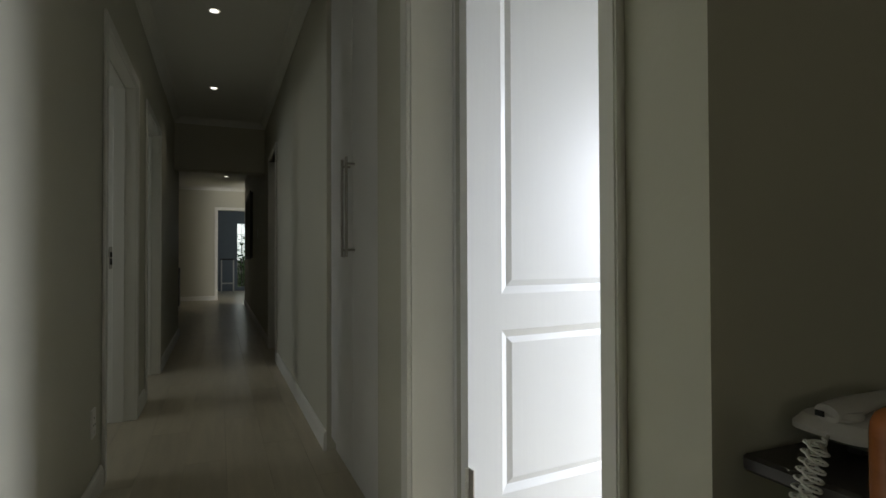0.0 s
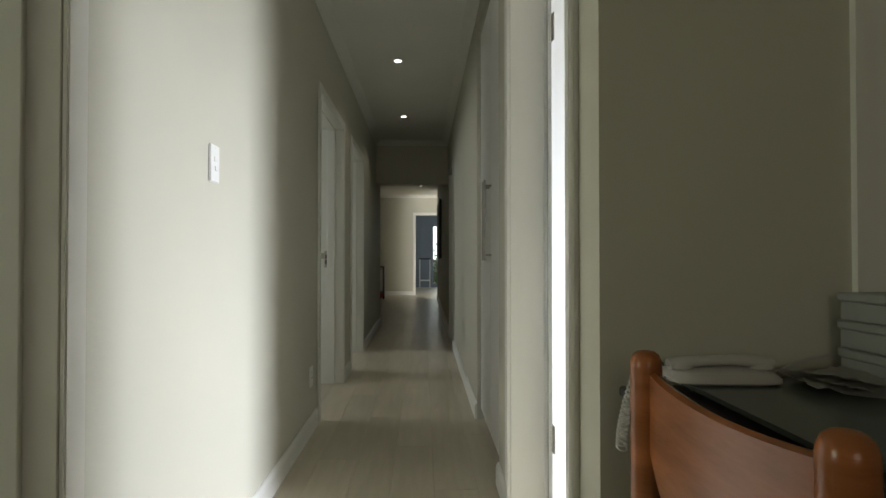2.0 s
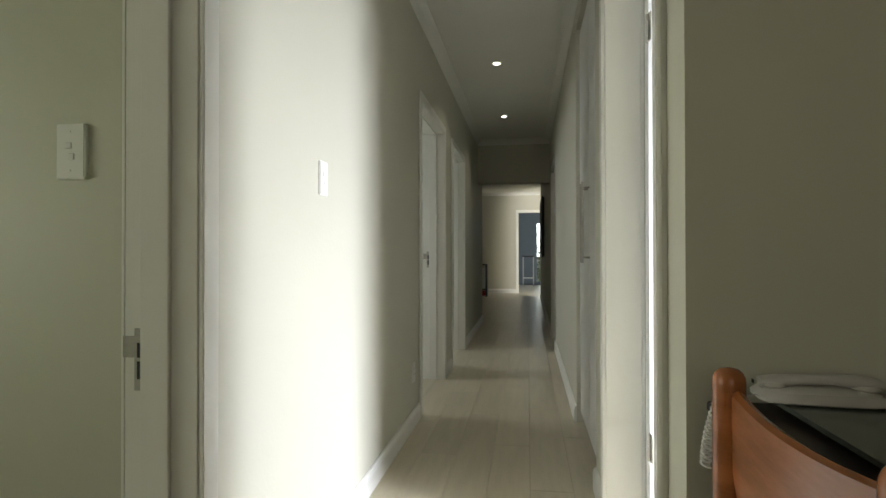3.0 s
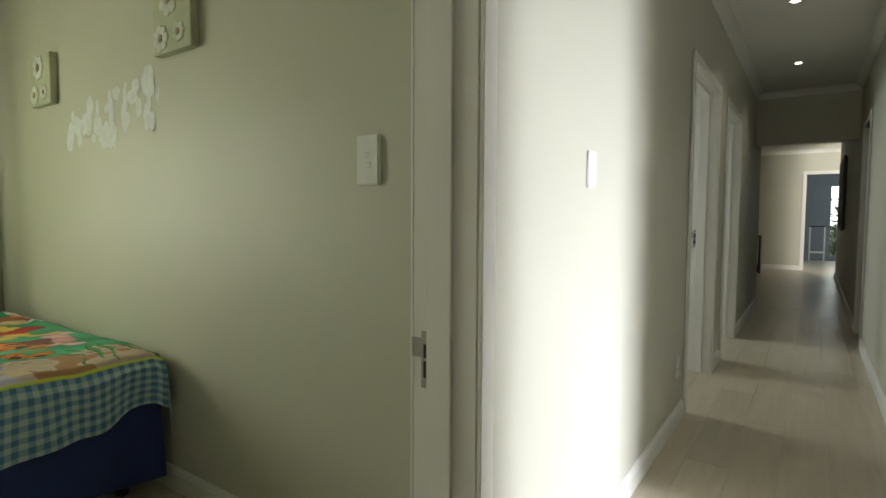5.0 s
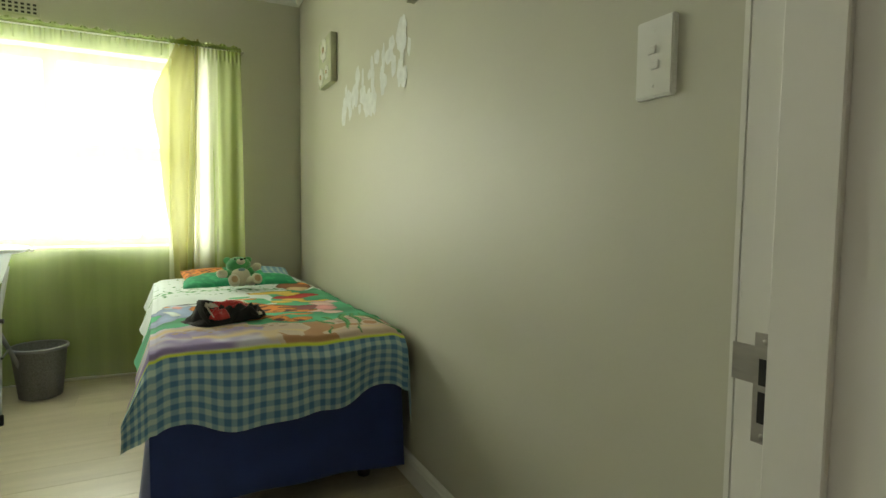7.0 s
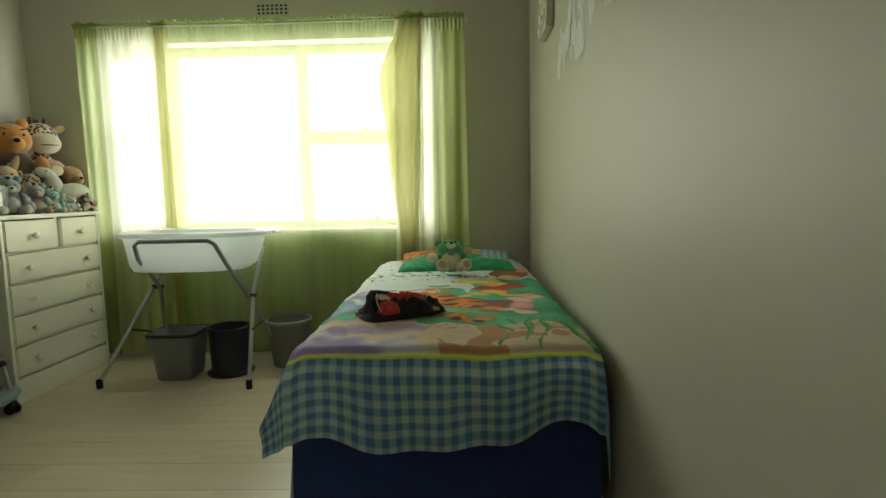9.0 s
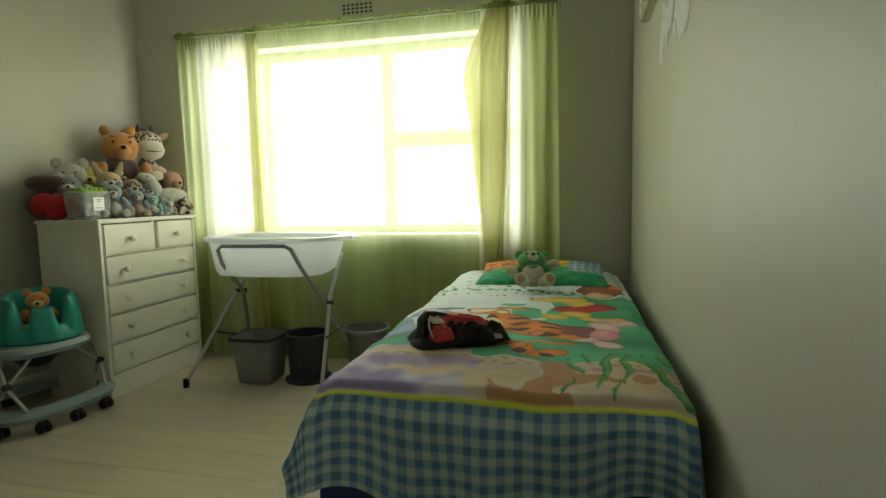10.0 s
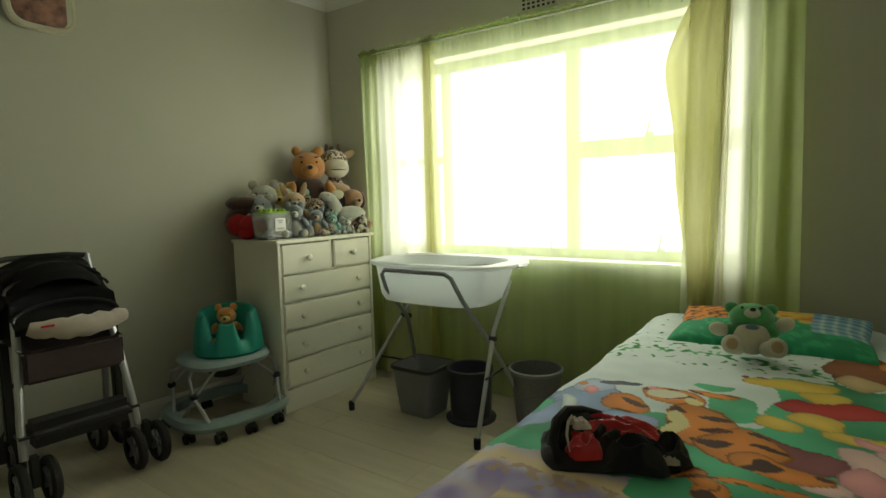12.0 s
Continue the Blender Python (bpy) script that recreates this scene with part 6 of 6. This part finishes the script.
pl = thing("wall_plate", "round edged picture plaque with a pale green rim", "wall plaque", (-2.49, -2.125, 2.10), 4.5)
bm = bmesh.new()
bm_lathe(bm, [(0.15, 0), (0.15, 0.012), (0.142, 0.020), (0.128, 0.020), (0.122, 0.012), (0.05, 0.011)], 40, pose(0, 0, 0, -90, 0, 0), 1, 1, 2.0)
part("rim", bm, P_CREAM, pl)
bm = bmesh.new()
bm_lathe(bm, [(0.120, 0.0125), (0.115, 0.014), (0.02, 0.0145)], 40, pose(0, 0, 0, -90, 0, 0), 1, 1, 2.0)
part("picture", bm, mat("plaque_print", (0.22, 0.10, 0.07), 0.4, vary=0.8, scale=22), pl)

# ---- desk nook ----
DARKWOOD = mat("dark_desk_board", (0.035, 0.03, 0.028), 0.35, vary=0.2, scale=8)
dk = thing("desk", "dark desk with a grey green glass top against the wall", "desk", (0, 0, 0))
bm = boxes(((0.515, 0.46, 0.755), (1.62, 0.93, 0.775)))
bm_bevel(bm, 0.004, 1)
part("desk_top", bm, DARKWOOD, dk)
for x in (0.62, 1.55):
    for y in (0.50, 0.87):
        bm = boxes(((x, y, 0), (x + 0.045, y + 0.045, 0.755)))
        bm_bevel(bm, 0.003, 1)
        part("leg", bm, DARKWOOD, dk)
bm = bmesh.new()
prism(bm, [(0.612, 0.475), (1.60, 0.475), (1.60, 0.90), (0.612, 0.90)], 0.787, 0.795)
bm_bevel(bm, 0.002, 2)
part("glass_top", bm, mat("grey_green_glass", (0.085, 0.10, 0.085), 0.22, spec=0.5, vary=0.03), dk)
bm = boxes(((0.63, 0.50, 0.775), (1.58, 0.515, 0.787)), ((0.63, 0.87, 0.775), (1.58, 0.885, 0.787)))
part("spacer", bm, RUBBER, dk)

hd = thing("dining_chair", "orange stained wooden chair with round posts and curved back", "chair", (0.503, 0.56, 0), 1.5)
for y in (-0.2, 0.2):
    bm = bmesh.new()
    bm_lathe(bm, [(0.019, 0), (0.023, 0.3), (0.0245, 0.5), (0.0245, 0.846), (0.0235, 0.856), (0.0200, 0.864), (0.014, 0.869), (0.006, 0.871)], 24, pose(0, y, 0))
    part("back_post", bm, ORANGE_WOOD, hd)
for y in (-0.18, 0.18):
    bm = bmesh.new()
    bm_lathe(bm, [(0.018, 0), (0.022, 0.3), (0.022, 0.43)], 18, pose(0.40, y, 0))
    part("front_leg", bm, ORANGE_WOOD, hd)
bm = bmesh.new()
n = 26
cols = []
for i in range(n + 1):
    u = -1 + 2 * i / n
    x = 0.006 + 0.014 * -(1 - u * u)
    zt = 0.838 - 0.012 * (1 - u * u) + 0.0
    zb = 0.735 - 0.115 * (1 - abs(u) ** 2.4)
    cols.append([bm.verts.new(p) for p in ((x - 0.009, u * 0.193, zb + 0.004), (x + 0.009, u * 0.193, zb), (x + 0.009, u * 0.193, zt), (x, u * 0.193, zt + 0.004), (x - 0.009, u * 0.193, zt))])
for a, b in zip(cols, cols[1:]):
    for j in range(5):
        bm.faces.new((a[j], a[(j + 1) % 5], b[(j + 1) % 5], b[j]))
part("backrest", bm, ORANGE_WOOD, hd, "wide curved orange stained back rail")
bm = boxes(((-0.02, -0.2, 0.43), (0.43, 0.2, 0.465)))
bm_bevel(bm, 0.014, 3)
part("seat", bm, BROWNCLOTH, hd)
for y in (-0.18, 0.18):
    bm = bmesh.new()
    bm_tube(bm, [(0, y, 0.2), (0.4, y, 0.2)], 0.010, 10)
    part("stretcher", bm, ORANGE_WOOD, hd)

PHONE = mat("aged_white_plastic", (0.50, 0.48, 0.46), 0.4, vary=0.04)
ph = thing("telephone", "off white corded telephone on the desk corner", "telephone", (0.680, 0.876, 0.7955), -4)
ph.scale = (0.86, 0.85, 0.62)
bm = bmesh.new()
bm_lathe(bm, [(0.085, 0), (0.10, 0.006), (0.10, 0.016), (0.088, 0.032), (0.05, 0.040)], 36, None, 1.15, 0.62, 2.5)
part("base", bm, PHONE, ph)
bm = bmesh.new()
bm_tube(bm, [(-0.105, 0, 0.045), (-0.07, 0, 0.050), (-0.03, 0, 0.057), (0.03, 0, 0.060), (0.07, 0, 0.056), (0.11, 0, 0.050)], 0.017, 14, taper=[1.0, 1.15, 0.9, 0.9, 1.1, 0.95])
hs = part("handset", bm, PHONE, ph)
for sx_ in (-0.08, 0.085):
    bm = bmesh.new()
    bm_lathe(bm, [(0.024, 0.034), (0.027, 0.040), (0.024, 0.050)], 20, pose(sx_, 0, 0))
    part("earpiece", bm, PHONE, hs)
part("slot", boxes(((-0.118, -0.006, 0.042), (-0.1165, 0.006, 0.052))), HOLE, hs)
bm = bmesh.new()
path_ = []
for i in range(420):
    t = i / 419
    a = t * 2 * math.pi * 30
    if t < 0.5:
        c = Vector((-0.190 - 0.03 * math.sin(t * math.pi) , -0.055, 0.028 - 0.46 * t * 0.9))
    else:
        c = Vector((-0.190 + 0.014 - 0.04 * math.sin(t * math.pi), -0.04, 0.028 - 0.46 * (1 - t) * 0.9))
    path_.append((c.x + 0.010 * math.cos(a), c.y + 0.010 * math.sin(a), c.z + 0.004 * math.sin(a)))
bm_tube(bm, path_, 0.0022, 5)
part("coiled_cord", bm, WHITEPL, ph, "off white coiled telephone cord hanging down")
bm = bmesh.new()
bm_tube(bm, [(-0.10, 0.0, 0.012), (-0.15, -0.03, 0.008), (-0.175, -0.05, 0.012), (-0.186, -0.052, 0.028)], 0.0025, 6)
part("cord_end", bm, PHONE, ph)
cb = thing("telephone_cable", "thin pale telephone cable lying along the wall", "cable", (0, 0, 0))
bm = bmesh.new()
bm_tube(bm, [(0.75, 0.88, 0.80), (0.80, 0.905, 0.80), (0.86, 0.93, 0.815), (0.93, 0.935, 0.83), (1.0, 0.936, 0.81)], 0.0022, 6)
part("cable", bm, PHONE, cb)

pp = thing("papers", "crumpled sheets of white paper on the desk", "paper", (0.89, 0.80, 0.7955))
PAPER = mat("white_paper", (0.62, 0.61, 0.56), 0.9, vary=0.05)
for k in range(3):
    bm = bmesh.new()
    gg = [[bm.verts.new((0.11 * (-1 + i / 6), 0.075 * (-1 + j / 5), 0.001 + 0.006 * k + 0.012 * max(0, noise.noise(Vector((i * 0.5, j * 0.5, k * 3)))) + 0.012 * (abs(i - 6) / 6) ** 2)) for j in range(11)] for i in range(13)]
    for a, b in zip(gg, gg[1:]):
        for j in range(10):
            bm.faces.new((a[j], a[j + 1], b[j + 1], b[j]))
    bmesh.ops.solidify(bm, geom=bm.faces[:], thickness=0.0008)
    q = part("sheet", bm, PAPER, pp)
    q.matrix_basis = pose(0.015 * k, 0.01 * k, 0.002, 0, 0, 17 * k - 10)
for k in range(3):
    bxx = thing("file_box", "pale grey flat cardboard box in a stack on the desk", "box", (1.08, 0.80, 0.7955 + 0.053 * k), 2 * k - 2, group="stacked flat boxes")
    bm = boxes(((-0.145, -0.11, 0), (0.145, 0.11, 0.036)))
    bm_bevel(bm, 0.003, 1)
    part("box_base", bm, mat("grey_card", (0.30, 0.31, 0.30), 0.8, vary=0.05), bxx)
    bm = boxes(((-0.149, -0.114, 0.036), (0.149, 0.114, 0.052)))
    bm_bevel(bm, 0.003, 1)
    part("lid", bm, bpy.data.materials["grey_card"], bxx)
solid("door_8", boxes(((0.985, 0.925, 0.0), (1.045, 0.94, 2.1)), ((1.045, 0.928, 0.0), (1.80, 0.94, 2.05)), ((1.80, 0.925, 0.0), (1.86, 0.94, 2.1)), ((1.045, 0.925, 2.05), (1.80, 0.94, 2.1))),
      TRIM, "white painted closed door and frame behind the desk", kind="structure")

# ---- floor boards ----
flo = tagged(new("floor"), "pale greyish oak laminate floor boards", "", "", "structure")
PW, PL = 0.19, 1.28
mesh_cache = {}


def plank(x0, x1, y0, y1):
    w, l = round(x1 - x0, 3), round(y1 - y0, 3)
    if w < 0.02 or l < 0.05:
        return
    if (w, l) not in mesh_cache:
        bm = bmesh.new()
        a, b = w / 2 - 0.0004, l / 2 - 0.0004
        lo = [bm.verts.new(p) for p in ((-a, -b, -0.012), (a, -b, -0.012), (a, b, -0.012), (-a, b, -0.012))]
        md = [bm.verts.new((v.co.x, v.co.y, -0.0008)) for v in lo]
        hi = [bm.verts.new((v.co.x * (a - 0.0012) / a, v.co.y * (b - 0.0012) / b, 0)) for v in lo]
        for p_, q_ in ((lo, md), (md, hi)):
            for i in range(4):
                bm.faces.new((p_[i], p_[(i + 1) % 4], q_[(i + 1) % 4], q_[i]))
        bm.faces.new(hi)
        mesh_cache[(w, l)] = finish(bm, "floor_board", FLOOR, False)
    o = new("floor_board", mesh_cache[(w, l)])
    o.location = ((x0 + x1) / 2, (y0 + y1) / 2, 0)
    o.parent = flo


def lay_floor(X0, X1, Y0, Y1, seed):
    rnd = random.Random(seed)
    c0 = math.floor(X0 / PW)
    for c in range(c0, math.ceil(X1 / PW)):
        xa, xb = max(X0, c * PW), min(X1, (c + 1) * PW)
        y = Y0 - (c * 0.43 % 1) * PL
        while y < Y1:
            ya, yb = max(Y0, y), min(Y1, y + PL)
            if xb > xa and yb > ya:
                plank(xa, xb, ya, yb)
            y += PL


lay_floor(-4.13, XB + 0.0, -2.2, 1.12, 1)
lay_floor(XB, XR + 0.16, -1.0, 8.2, 2)
solid("floor_beyond", boxes(((-3.85, 8.2, -0.012), (2.5, 14.4, 0)), ((-1.5, 14.4, -0.012), (2.6, 18.0, 0.0)), ((0.642, -3.2, -0.012), (3.4, 8.2, 0)), ((-0.675, -3.2, -0.012), (0.642, -1.0, 0)),
                            ((-3.1, 3.0, -0.012), (-0.675, 6.2, 0))), FLOOR, "pale laminate floor of the farther rooms", kind="structure")
